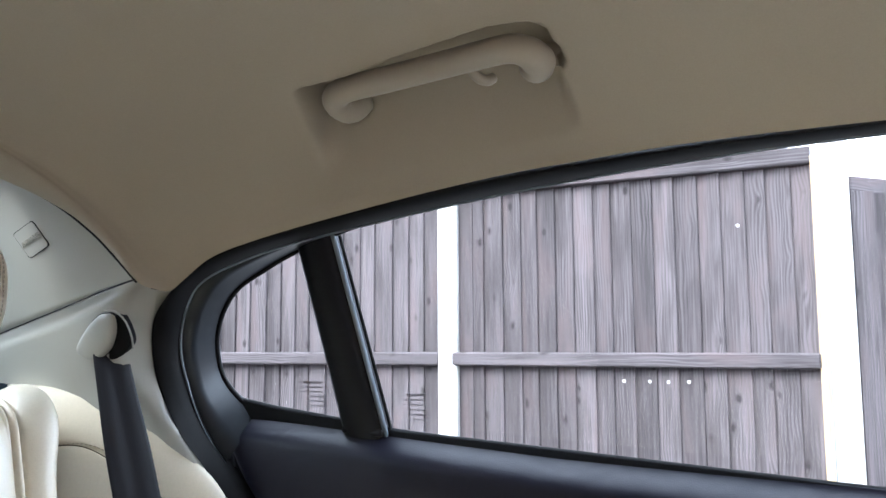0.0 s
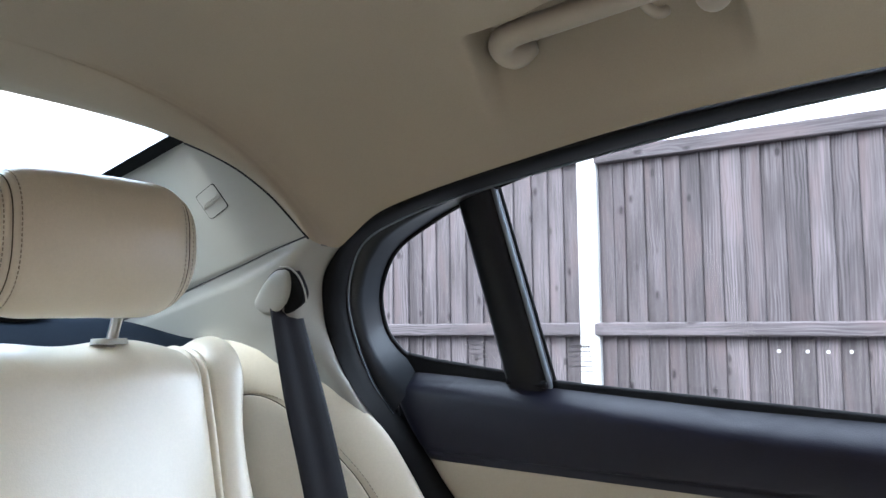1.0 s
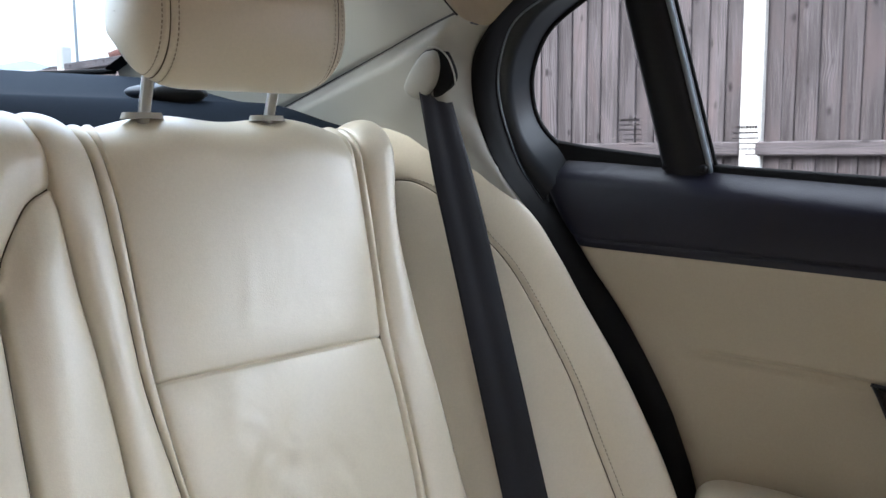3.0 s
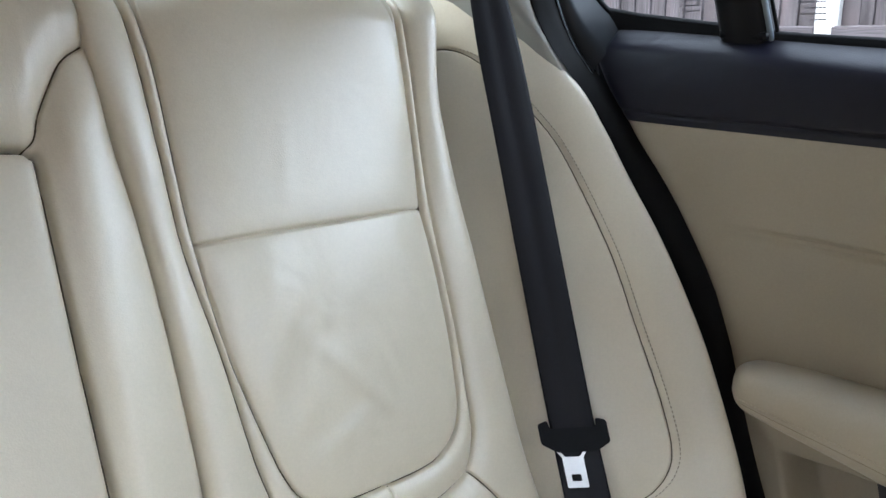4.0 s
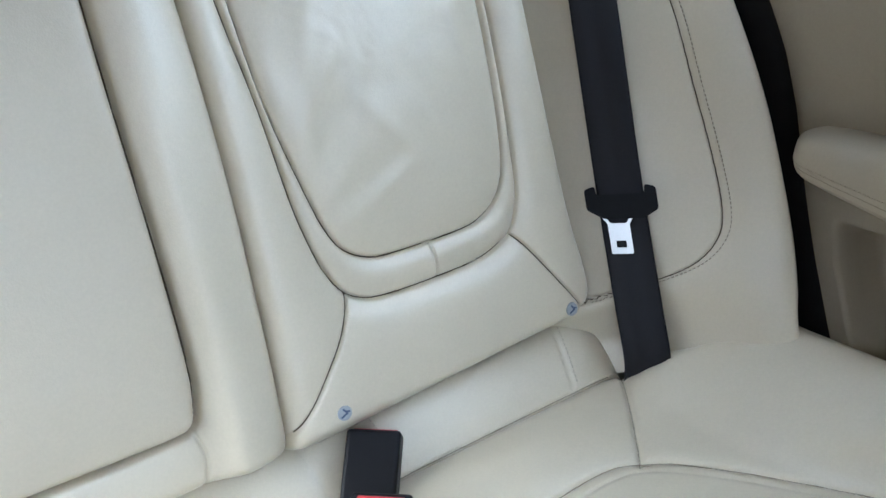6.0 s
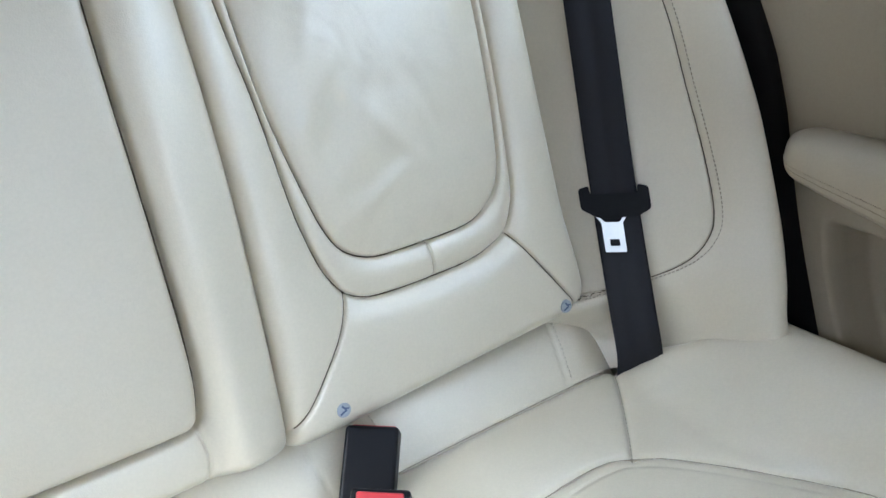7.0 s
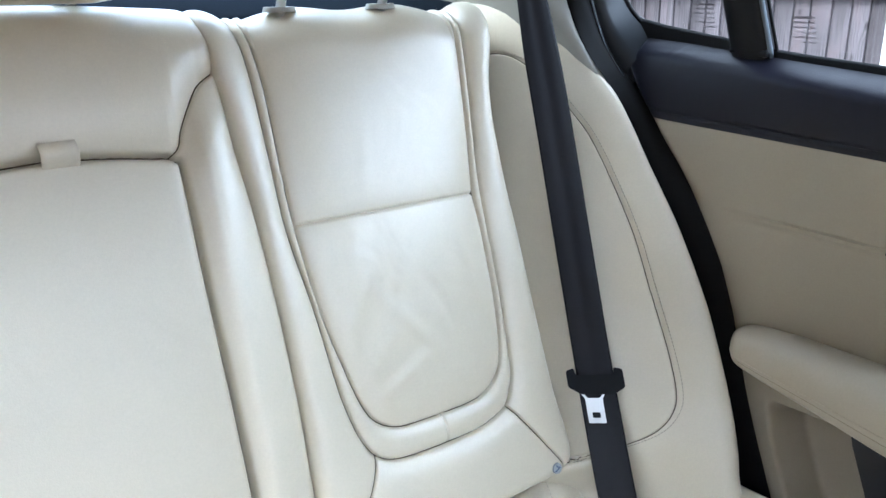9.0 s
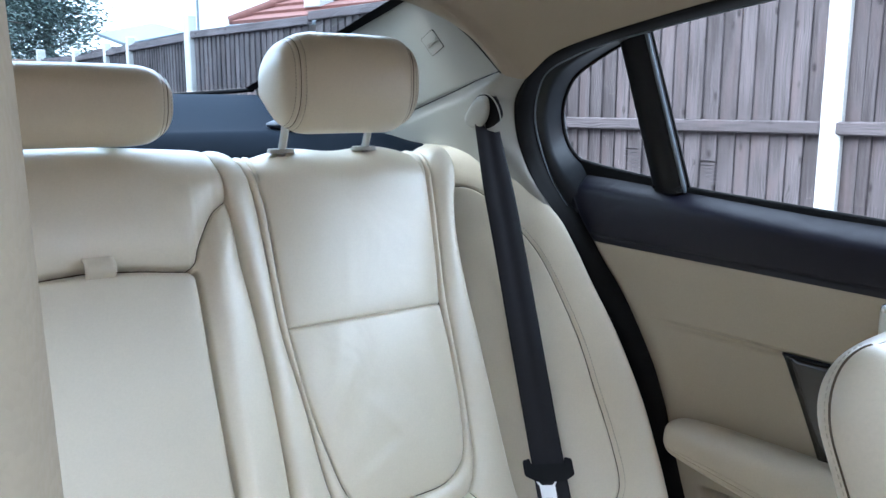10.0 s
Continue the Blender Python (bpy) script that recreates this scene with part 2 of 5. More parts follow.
def spline(points, n):
    """n places along a smooth curve through the points (rows of any width), even in length."""
    p = np.array(points, float)
    a = np.vstack([2 * p[0] - p[1], p, 2 * p[-1] - p[-2]])
    out = []
    for i in range(1, len(a) - 2):
        t = np.linspace(0, 1, 24, endpoint=False)[:, None]
        p0, p1, p2, p3 = a[i - 1 : i + 3]
        out.append(0.5 * (2 * p1 + (p2 - p0) * t + (2 * p0 - 5 * p1 + 4 * p2 - p3) * t**2 + (3 * p1 - p0 - 3 * p2 + p3) * t**3))
    c = np.vstack([*out, p[-1:]])
    s = np.r_[0, np.cumsum(np.linalg.norm(np.diff(c, axis=0), axis=1))]
    w = np.linspace(0, s[-1], n)
    return np.stack([np.interp(w, s, c[:, k]) for k in range(c.shape[1])], 1)


def spline_even(points, per):
    """The same smooth curve with a fixed number of places between each two points."""
    return np.vstack(pieces(points, per))


def pieces(points, per):
    p = np.array(points, float)
    a = np.vstack([2 * p[0] - p[1], p, 2 * p[-1] - p[-2]])
    t = np.linspace(0, 1, per, endpoint=False)[:, None]
    out = []
    for i in range(1, len(a) - 2):
        p0, p1, p2, p3 = a[i - 1 : i + 3]
        out.append(0.5 * (2 * p1 + (p2 - p0) * t + (2 * p0 - 5 * p1 + 4 * p2 - p3) * t**2 + (3 * p1 - p0 - 3 * p2 + p3) * t**3))
    return out + [p[-1:]]


def loft(name, rows, mat, parent=None, label="", thick=0.0, flip=False):
    ob = grid_mesh(name, np.array(rows), mat, parent, label, flip=flip)
    if thick:
        mod = ob.modifiers.new("thick", "SOLIDIFY")
        mod.thickness, mod.offset = thick, -1
    return ob


def tube(name, points, r, mat, parent=None, label="", sides=8, closed=False):
    p = np.array(points, float)
    n = len(p)
    tang = np.gradient(p, axis=0)
    tang /= np.linalg.norm(tang, axis=1)[:, None] + 1e-12
    ref = np.array([0.31, 0.77, 0.55])
    a = np.cross(tang, ref)
    a /= np.linalg.norm(a, axis=1)[:, None]
    b = np.cross(tang, a)
    ang = np.linspace(0, 2 * np.pi, sides, endpoint=False)
    rr = np.broadcast_to(np.asarray(r, float), (n,))[:, None, None]
    v = (p[:, None] + rr * (np.cos(ang)[None, :, None] * a[:, None] + np.sin(ang)[None, :, None] * b[:, None])).reshape(-1, 3)
    f = [(i * sides + k, i * sides + (k + 1) % sides, (i + 1) * sides + (k + 1) % sides, (i + 1) * sides + k) for i in range(n - 1) for k in range(sides)]
    f += [tuple(range(sides))[::-1], tuple(range((n - 1) * sides, n * sides))]
    return link_mesh(name, v, f, mat, parent, label)


def block(name, size, at, mat, parent=None, label="", bevel=0.0, turn=(0, 0, 0), seg=2, smooth=False):
    """A box with rounded edges, its middle at the given place."""
    bm = bmesh.new()
    bmesh.ops.create_cube(bm, size=1)
    bmesh.ops.scale(bm, vec=size, verts=bm.verts)
    if bevel:
        bmesh.ops.bevel(bm, geom=list(bm.edges), offset=bevel, segments=seg, affect="EDGES", profile=0.5)
    bmesh.ops.transform(bm, matrix=pose(*at, *turn), verts=bm.verts)
    return part(name, bm, mat, parent, label, smooth)


def lay(P, u, v, line, lift=0.0004):
    """Places on a built sheet P(u, v) along a line of its own coordinates."""
    out = []
    for a, b in line:
        i = min(max((a - u[0]) / (u[1] - u[0]), 0), len(u) - 1.001)
        j = min(max((b - v[0]) / (v[1] - v[0]), 0), len(v) - 1.001)
        i0, j0 = int(i), int(j)
        f, g = i - i0, j - j0
        out.append(P[i0, j0] * (1 - f) * (1 - g) + P[i0 + 1, j0] * f * (1 - g) + P[i0, j0 + 1] * (1 - f) * g + P[i0 + 1, j0 + 1] * f * g)
    return np.array(out)


def near_line(U, V, line):
    """The distance of each grid place from a polyline."""
    best = np.full(U.shape, 9.0)
    for (x0, y0), (x1, y1) in zip(line[:-1], line[1:]):
        dx, dy = x1 - x0, y1 - y0
        t = np.clip(((U - x0) * dx + (V - y0) * dy) / (dx * dx + dy * dy + 1e-12), 0, 1)
        best = np.minimum(best, np.hypot(U - x0 - t * dx, V - y0 - t * dy))
    return best


def inside(U, V, loop):
    odd = np.zeros(U.shape, bool)
    x0, y0 = loop[-1]
    for x1, y1 in loop:
        cross = (y0 > V) != (y1 > V)
        odd ^= cross & (U < (x1 - x0) * (V - y0) / (y1 - y0 + 1e-15) + x0)
        x0, y0 = x1, y1
    return odd


def step(x, a, b):
    t = np.clip((x - a) / (b - a), 0, 1)
    return t * t * (3 - 2 * t)


def mids(A):
    return (A[:-1, :-1] + A[1:, 1:] + A[1:, :-1] + A[:-1, 1:]) / 4


CX = -0.055          # the car's middle line
LEAN = 0.3436        # how far the seat back leans: metres back per metre up
NB = np.array([0, 1, -LEAN]) / math.hypot(1, LEAN)   # into the seat back
UPB = np.array([0, LEAN, 1]) / math.hypot(1, LEAN)   # up along it
V_TOP, R_TOP = 0.206, 0.053


def on_back(U, V, H):
    """Places on the seat back: U across, V up along it from the middle seam, H proud of it; over the top edge it rolls backwards."""
    w = np.clip((V - V_TOP) / R_TOP, 0, None)
    over = np.clip(w - 2.0, 0, None)
    a = np.minimum(w, 2.0)
    base = np.minimum(V, V_TOP)
    r = R_TOP + H * (w > 0)
    upc = base + np.where(w > 0, (R_TOP + H) * np.sin(a), 0) + over * R_TOP * math.cos(2.0)
    inc = np.where(w > 0, R_TOP - r * np.cos(a) + over * R_TOP * math.sin(2.0), -H)
    P = UPB * upc[..., None] + NB * inc[..., None]
    P[..., 0] += U
    P[..., 2] += 0.9
    return P

# ---- the car's shell: roof lining, pillars, shelf, windows ----
EDGE = [(0.582, -1.15, 1.348), (0.582, -0.7, 1.353), (0.583, -0.512, 1.346), (0.585, -0.4, 1.336), (0.589, -0.268, 1.318), (0.593, -0.16, 1.3005),
        (0.599, -0.09, 1.285), (0.605, -0.045, 1.263), (0.604, -0.024, 1.250), (0.585, -0.019, 1.251), (0.562, -0.016, 1.258), (0.545, 0.002, 1.287), (0.53, 0.02, 1.312), (0.512, 0.05, 1.34), (0.496, 0.085, 1.362), (0.484, 0.116, 1.377)]


def build_headliner():
    rows = 430
    e = spline(EDGE, rows)
    k = np.linspace(0, 1, rows)
    n = 380
    f = np.linspace(0, 1, n) ** 1.6
    back = step(e[:, 1], -0.75, 0.12)
    mid_y = e[:, 1] + 0.085 * step(k, 0.55, 1.0)
    mid_z = 1.462 - 0.052 * back ** 1.5
    g = 1 - (1 - f) ** (5 - 2.9 * step(e[:, 1], -0.06, 0.05)[:, None])
    P = np.empty((rows, n, 3))
    P[..., 0] = e[:, :1] + (CX - e[:, :1]) * f
    P[..., 1] = e[:, 1:2] + (mid_y - e[:, 1])[:, None] * step(f, 0, 1)
    P[..., 2] = e[:, 2:] + (mid_z - e[:, 2])[:, None] * g
    # shallow pocket behind the grab handle
    X, Y = P[..., 0], P[..., 1]
    brow = 0.4545 - 0.055 * (Y + 0.42)
    flank = -0.303 + 0.32 * (X - 0.470)
    grip = near_line(X, Y, [(0.500, -0.332), (0.484, -0.337), (0.476, -0.391), (0.472, -0.436), (0.467, -0.497), (0.470, -0.521), (0.495, -0.524)])
    hollow = step(X, brow + 0.010, brow + 0.016) * (1 - step(X, 0.505, 0.565)) * step(Y, -0.538, -0.522) * (1 - step(Y, flank - 0.020, flank))
    pocket = np.maximum((1 - step(grip, 0.0140, 0.0180)) * (1 - step(X, 0.50, 0.54)), hollow)
    P[..., 0] += 0.010 * pocket
    P[..., 2] += 0.038 * pocket + 0.016 * (1 - step(grip, 0.013, 0.019)) * (1 - step(X, 0.48, 0.50))
    # rolled lip along the door opening
    lip = np.exp(-((f / 0.012) ** 2))
    P[..., 2] -= 0.004 * lip[None, :]
    Q = P[::6, ::-9].copy()
    Q = np.concatenate([P[::6, -1:], Q[:, 1:], P[::6, :1]], 1)
    Q[..., 0] = 2 * CX - Q[..., 0]
    tagged(grid_mesh("ceiling_far_side", Q, CLOTH), "cream woven cloth headliner on the far side", "headliner", kind="structure")
    tuck = 0.035 * (1 - step(e[:, 1], -0.10, -0.05))
    P = np.concatenate([P[:, :1] + np.stack([tuck, 0 * tuck, tuck], 1)[:, None], P], 1)
    ob = grid_mesh("ceiling", P, CLOTH)
    return tagged(ob, "cream woven cloth headliner curving down to the door opening", "headliner", kind="structure")


def trim_x(y, z):
    return 0.555 - 0.17 * (y - 0.05) - 0.48 * (z - 1.25)


SEAM_TOP = [(0.562, -0.016, 1.258), (0.545, 0.002, 1.287), (0.53, 0.02, 1.312), (0.512, 0.05, 1.34), (0.496, 0.085, 1.362), (0.484, 0.116, 1.377), (0.479, 0.2, 1.357), (0.474, 0.28, 1.338), (0.462, 0.5, 1.285), (0.452, 0.68, 1.242)]
SEAM_LOW = [(0.562, -0.016, 1.258), (0.561, 0.035, 1.246), (0.558, 0.1, 1.227), (0.554, 0.19, 1.202), (0.548, 0.35, 1.158), (0.54, 0.68, 1.07)]
LIP = [(0.604, -0.018, 1.250), (0.613, 0.006, 1.232), (0.62, 0.024, 1.212), (0.630, 0.036, 1.18), (0.64, 0.039, 1.15), (0.651, 0.030, 1.115), (0.660, 0.017, 1.083), (0.679, -0.011, 1.034), (0.700, -0.038, 0.983)]


def build_pillar_trim():
    rear_trim = thing("pillar_trim", "cream plastic rear pillar trim with an airbag tag", "pillar trim", kind="structure", at=(0.55, 0.1, 1.2))
    a, b = spline(SEAM_TOP, 80), spline(SEAM_LOW, 80)
    g = np.linspace(0, 1, 40)
    edge = 0.004 * (np.exp(-g / 0.012) + np.exp(-(1 - g) / 0.012))
    P = a[:, None] + (b - a)[:, None] * g[None, :, None]
    P[..., 0] += edge[None] * np.clip(np.arange(80) / 8, 0, 1)[:, None] - 0.004 * np.sin(np.pi * g)[None] * np.linspace(0, 1, 80)[:, None]
    under(grid_mesh("upper_panel", P, TRIM, flip=True), rear_trim)
    front = spline(LIP, 50)
    c1 = spline([(0.562, -0.016, 1.2565), (trim_x(0.03, 1.22), 0.03, 1.22), (trim_x(0.058, 1.15), 0.058, 1.15), (trim_x(0.055, 1.07) + 0.01, 0.055, 1.07), (0.655, 0.02, 0.98)], 50)
    c2 = spline([(0.558, 0.1, 1.2255), (trim_x(0.11, 1.16), 0.11, 1.16), (trim_x(0.12, 1.1), 0.12, 1.1), (0.64, 0.13, 0.98)], 50)
    c3 = spline([(0.554, 0.19, 1.2005), (trim_x(0.2, 1.14), 0.2, 1.14), (trim_x(0.2, 1.0), 0.2, 1.0)], 50)
    c4 = spline([(0.54, 0.68, 1.0685), (trim_x(0.68, 1.0), 0.68, 1.0), (trim_x(0.68, 0.95), 0.68, 0.95)], 50)
    rows = np.array([spline([front[i] + (0.012, -0.004 + 0.024 * float(step(i, 20, 34)), 0), front[i], 0.6 * front[i] + 0.4 * c1[i] + (-0.004 * min(1, i / 12), 0.002 * max(0, 1 - i / 6), -0.006 * max(0, 1 - i / 6)), c1[i], c2[i], c3[i], c4[i]], 70) for i in range(50)])
    rows[:4, :40, 0] += np.array([0.006, 0.004, 0.003, 0.0015])[:, None]
    rows[:8, :45, 1] += np.linspace(0.008, 0.0, 8)[:, None]
    under(grid_mesh("lower_panel", rows, TRIM), rear_trim)
    # black tubes colour in the shade where the trim panels meet
    for name, line in (("gap", SEAM_TOP[:6]), ("gap", SEAM_LOW)):
        under(tube(name, spline(line, 60) + ((-0.0003, 0, 0) if line is SEAM_LOW else (-0.0012, 0.0, -0.0048)), 0.0009 if line is SEAM_LOW else 0.0013, PLASTIC, sides=6), rear_trim)
    # airbag tag: a rounded plate with raised letters
    k0, k1 = np.unravel_index(np.argmin(np.hypot(P[..., 1] - 0.1075, P[..., 2] - 1.3035)), P.shape[:2])
    nrm = Vector(np.cross(P[k0 + 3, k1] - P[k0 - 3, k1], P[k0, k1 + 3] - P[k0, k1 - 3])).normalized()
    if nrm.x > 0:
        nrm = -nrm
    ax = Vector((-0.001, -0.029, 0.012))
    ax = (ax - nrm * ax.dot(nrm)).normalized()
    up = nrm.cross(ax).normalized()
    if up.z < 0:
        up = -up
    ax = up.cross(nrm).normalized()
    mid = Vector(P[k0, k1]) + nrm * 0.0006
    m = Matrix((ax, up, nrm)).transposed().to_4x4()
    m.translation = mid
    for name, s, d, mat in (("tag_groove", 0.0372, 0.0006, PLASTIC), ("tag_plate", 0.0355, 0.0015, TRIM)):
        bm = bmesh.new()
        bmesh.ops.create_cube(bm, size=1)
        bmesh.ops.scale(bm, vec=(s, s * 0.92, d), verts=bm.verts)
        bmesh.ops.bevel(bm, geom=[e for e in bm.edges if abs((e.verts[0].co - e.verts[1].co).z) > d / 2], offset=0.004, segments=4, affect="EDGES", profile=0.5)
        bmesh.ops.transform(bm, matrix=m, verts=bm.verts)
        under(part(name, bm, mat), rear_trim)
    cu = bpy.data.curves.new("letters", "FONT")
    cu.body, cu.size, cu.extrude, cu.align_x, cu.align_y = "AIRBAG", 0.0092, 0.0008, "CENTER", "CENTER"
    tmp = new("letters", cu)
    me = bpy.data.meshes.new_from_object(tmp)
    bpy.data.objects.remove(tmp)
    me.transform(m @ Matrix.Translation((0, 0, 0.0012)))
    me.materials.append(TRIM)
    under(new("letters", me), rear_trim)
    return rear_trim


def build_shelf():
    y = np.linspace(0.165, 0.74, 70)
    x = np.linspace(-0.70, 0.60, 90)
    X, Y = np.meshgrid(x, y, indexing="ij")
    Z = 1.085 + 0.078 * step(Y, 0.10, 0.23) + 0.062 * step(Y, 0.2, 0.68)
    Z -= 0.03 * step(np.abs(X - CX), 0.5, 0.66)
    ob = grid_mesh("parcel_shelf", np.stack([X, Y, Z], -1), SHELF)
    mod = ob.modifiers.new("thick", "SOLIDIFY")
    mod.thickness, mod.offset = 0.01, -1
    tagged(ob, "dark blue-grey cloth parcel shelf below the rear window", "parcel shelf", kind="structure")
    # lidded belt outlet on the shelf
    bm = bmesh.new()
    bmesh.ops.create_uvsphere(bm, u_segments=28, v_segments=12, radius=1)
    bmesh.ops.scale(bm, vec=(0.05, 0.035, 0.011), verts=bm.verts)
    bmesh.ops.transform(bm, matrix=pose(0.335, 0.245, 1.172), verts=bm.verts)
    outlet = thing("belt_outlet", "blue-grey plastic belt outlet with a dark mouth on the parcel shelf", "belt outlet", at=(0.335, 0.245, 1.165))
    under(part("dome", bm, SHELFCAP, smooth=True), outlet)
    bm = bmesh.new()
    bmesh.ops.create_uvsphere(bm, u_segments=24, v_segments=10, radius=1)
    bmesh.ops.scale(bm, vec=(0.036, 0.014, 0.011), verts=bm.verts)
    bmesh.ops.transform(bm, matrix=pose(0.335, 0.222, 1.169), verts=bm.verts)
    under(part("mouth", bm, RUBBER, smooth=True), outlet)


def build_rear_window():
    win = thing("window_2", "sloping rear window with a black border, bright sky behind", "window", kind="structure", at=(CX, 0.4, 1.3))
    s = np.linspace(0, 1, 30)
    f = np.linspace(-1, 1, 41)
    S, F = np.meshgrid(s, f, indexing="ij")
    half = 0.539 - 0.03 * S
    Y = 0.116 + 0.085 * (1 - F ** 2) + (0.68 - 0.116 - 0.03 * (1 - F ** 2)) * S
    Z = 1.377 + 0.034 * (1 - F ** 2) + (1.236 - 1.377 - 0.058 * (1 - F ** 2)) * S
    P = np.stack([CX + half * F, Y, Z], -1)
    under(grid_mesh("pane", P + (0, 0.004, 0.006), REAR_PANE), win)
    for side in (1, -1):
        e = np.array([P[i, -1 if side == 1 else 0] for i in range(30)])
        under(loft("border", [e + (-0.020 * side, 0, 0.003), e + (-0.017 * side, 0, 0.001), e + (0.006 * side, 0, -0.001)], RUBBER, flip=side == 1), win)
    b = P[-1]
    under(tube("border", b + (0, 0.004, 0.0), 0.005, RUBBER), win)
    return win


# the side window's opening: glass edge, bead of the door frame
GLASS = [(0.752, -0.034, 1.085), (0.751, -0.020, 1.101), (0.747, -0.004, 1.114), (0.739, 0.011, 1.135), (0.732, 0.017, 1.16), (0.722, 0.012, 1.195), (0.712, -0.009, 1.23), (0.704, -0.039, 1.255), (0.698, -0.088, 1.277), (0.693, -0.137, 1.295),
         (0.686, -0.22, 1.3175), (0.681, -0.352, 1.341), (0.677, -0.592, 1.363), (0.676, -0.764, 1.365), (0.68, -1.1, 1.36)]
BEAD = [(0.748, -0.33, 0.46), (0.746, -0.262, 0.62), (0.744, -0.19, 0.80), (0.736, -0.11, 0.91), (0.725, -0.056, 0.985), (0.708, -0.02, 1.035), (0.697, 0.006, 1.075), (0.682, 0.0195, 1.127), (0.667, 0.0205, 1.176), (0.655, 0.004, 1.218), (0.645, -0.028, 1.254), (0.640, -0.09, 1.277), (0.635, -0.19, 1.297), (0.632, -0.4, 1.325),
        (0.630, -0.6, 1.342), (0.630, -0.8, 1.349), (0.63, -1.1, 1.345)]
SEALIN = [(0.738, -0.27, 0.46), (0.735, -0.20, 0.62), (0.730, -0.13, 0.80), (0.715, -0.065, 0.91), (0.702, -0.040, 0.98), (0.681, -0.012, 1.033), (0.661, 0.018, 1.083), (0.643, 0.039, 1.15), (0.623, 0.025, 1.212), (0.607, -0.016, 1.245), (0.603, -0.06, 1.272), (0.598, -0.114, 1.291), (0.591, -0.195, 1.3065), (0.585, -0.4, 1.334),
          (0.583, -0.6, 1.347), (0.582, -0.8, 1.350), (0.582, -1.15, 1.346)]


def build_side_window():
    win = thing("window_1", "rear side window with a quarter light and black frame", "window", kind="structure", at=(0.74, -0.3, 1.08))
    gl, be = spline(GLASS, 140), spline(BEAD[5:], 140)
    be_all, se_all = spline_even(BEAD, 12), spline_even(SEALIN, 12)
    # rubber door seal between lining and door frame, rounded
    rows = []
    for a in np.linspace(0, 1, 9):
        rows.append(se_all * (1 - a) + be_all * a + np.array([-0.010, 0, -0.004]) * math.sin(math.pi * a) + np.array([0.02, 0.006, 0.006]) * (a == 0) + np.array([0.012, 0.004, 0.004]) * (a == 1))
    under(loft("door_seal", rows, RUBBER, flip=True), win)
    under(tube("bead", be + (0.002, 0.001, 0.001), 0.0003 + 0.0013 * step(np.arange(140), 0, 16), GUTTER, label="thin grey bead along the frame", sides=6), win)
    rows = [be + (0.006, 0.002, 0.002), be * 0.93 + gl * 0.07, be * 0.5 + gl * 0.5 + (-0.003, 0, 0), be * 0.06 + gl * 0.94, gl]
    under(loft("door_frame", rows, SATIN, flip=True), win)
    under(tube("glass_seal", gl + (0.001, 0, 0), 0.0035, RUBBER, sides=8), win)
    # panes
    sill = [(0.752, y, z) for y, z in ((-1.1, 1.025), (-0.7, 1.045), (-0.44, 1.060), (-0.228, 1.072), (-0.17, 1.076), (-0.05, 1.085))]

    def pane(name, y0, y1):
        ys = np.linspace(y0, y1, 40)
        far = gl[gl[:, 2] > 1.16]
        order = np.argsort(far[:, 1])
        zt = np.interp(ys, far[order, 1], far[order, 2])
        zb = np.interp(ys, [s[1] for s in sill], [s[2] for s in sill])
        rows = [np.stack([0.757 - 0.29 * ((zb + (zt - zb) * f) - 1.08) + 0.003, ys, zb + (zt - zb) * f], 1) for f in np.linspace(-0.06, 1.03, 6)]
        ob = under(loft(name, rows, PANE), win)
        ob.visible_shadow = False

    pane("pane", -1.1, -0.205)
    pane("quarter_pane", -0.19, 0.014)
    # divider between the panes
    bm = bmesh.new()
    lo, hi = Vector((0.750, -0.200, 1.070)), Vector((0.686, -0.163, 1.318))
    for p, w in ((lo, 0.0295), (lo + (hi - lo) * 0.5, 0.0275), (hi, 0.026)):
        for dx, dy in ((0.018, -w), (0.0, -w), (-0.008, -w * 0.72), (-0.010, 0), (-0.008, w * 0.72), (0.0, w), (0.018, w)):
            bm.verts.new(p + Vector((dx, dy, 0)))
    bm.verts.ensure_lookup_table()
    for i in range(2):
        for k in range(6):
            bm.faces.new([bm.verts[i * 7 + k], bm.verts[i * 7 + k + 1], bm.verts[i * 7 + 8 + k], bm.verts[i * 7 + 7 + k]])
    bmesh.ops.recalc_face_normals(bm, faces=bm.faces)
    under(part("divider", bm, PLASTIC, smooth=True), win)
    under(block("divider_foot", (0.022, 0.058, 0.010), (0.750, -0.200, 1.080), PLASTIC, bevel=0.004, turn=(3, 0, 0)), win)
    for name, a, dx, w, mat in (("divider_lip", -0.0285, 0.000, 0.0034, GUTTER), ("divider_seal", -0.0335, 0.006, 0.0022, RUBBER)):
        p = np.linspace(lo + Vector((dx, a - 0.002, 0)), hi + Vector((dx, a, 0)), 20)
        under(tube(name, p, w, mat, sides=8), win)
    # sill strip under the main pane
    ys = np.linspace(-1.1, -0.23, 40)
    zs = np.interp(ys, [s[1] for s in sill], [s[2] for s in sill]) + 0.009
    rows = [np.stack([0 * ys + dx, ys, zs + dz], 1) for dx, dz in ((0.7475, -0.008), (0.7485, 0.000), (0.751, 0.003), (0.756, 0.002), (0.757, -0.008))]
    under(loft("sill_strip", rows, RUBBER), win)
    ys = np.linspace(-0.19, 0.0, 24)
    zs = np.interp(ys, (-0.19, -0.167, -0.115, -0.058, -0.008, 0.0), (1.090, 1.0935, 1.0995, 1.106, 1.114, 1.118))
    rows = [np.stack([0 * ys + dx, ys, zs + dz], 1) for dx, dz in ((0.746, -0.040), (0.7475, -0.004), (0.750, 0.0), (0.756, -0.001), (0.757, -0.03))]
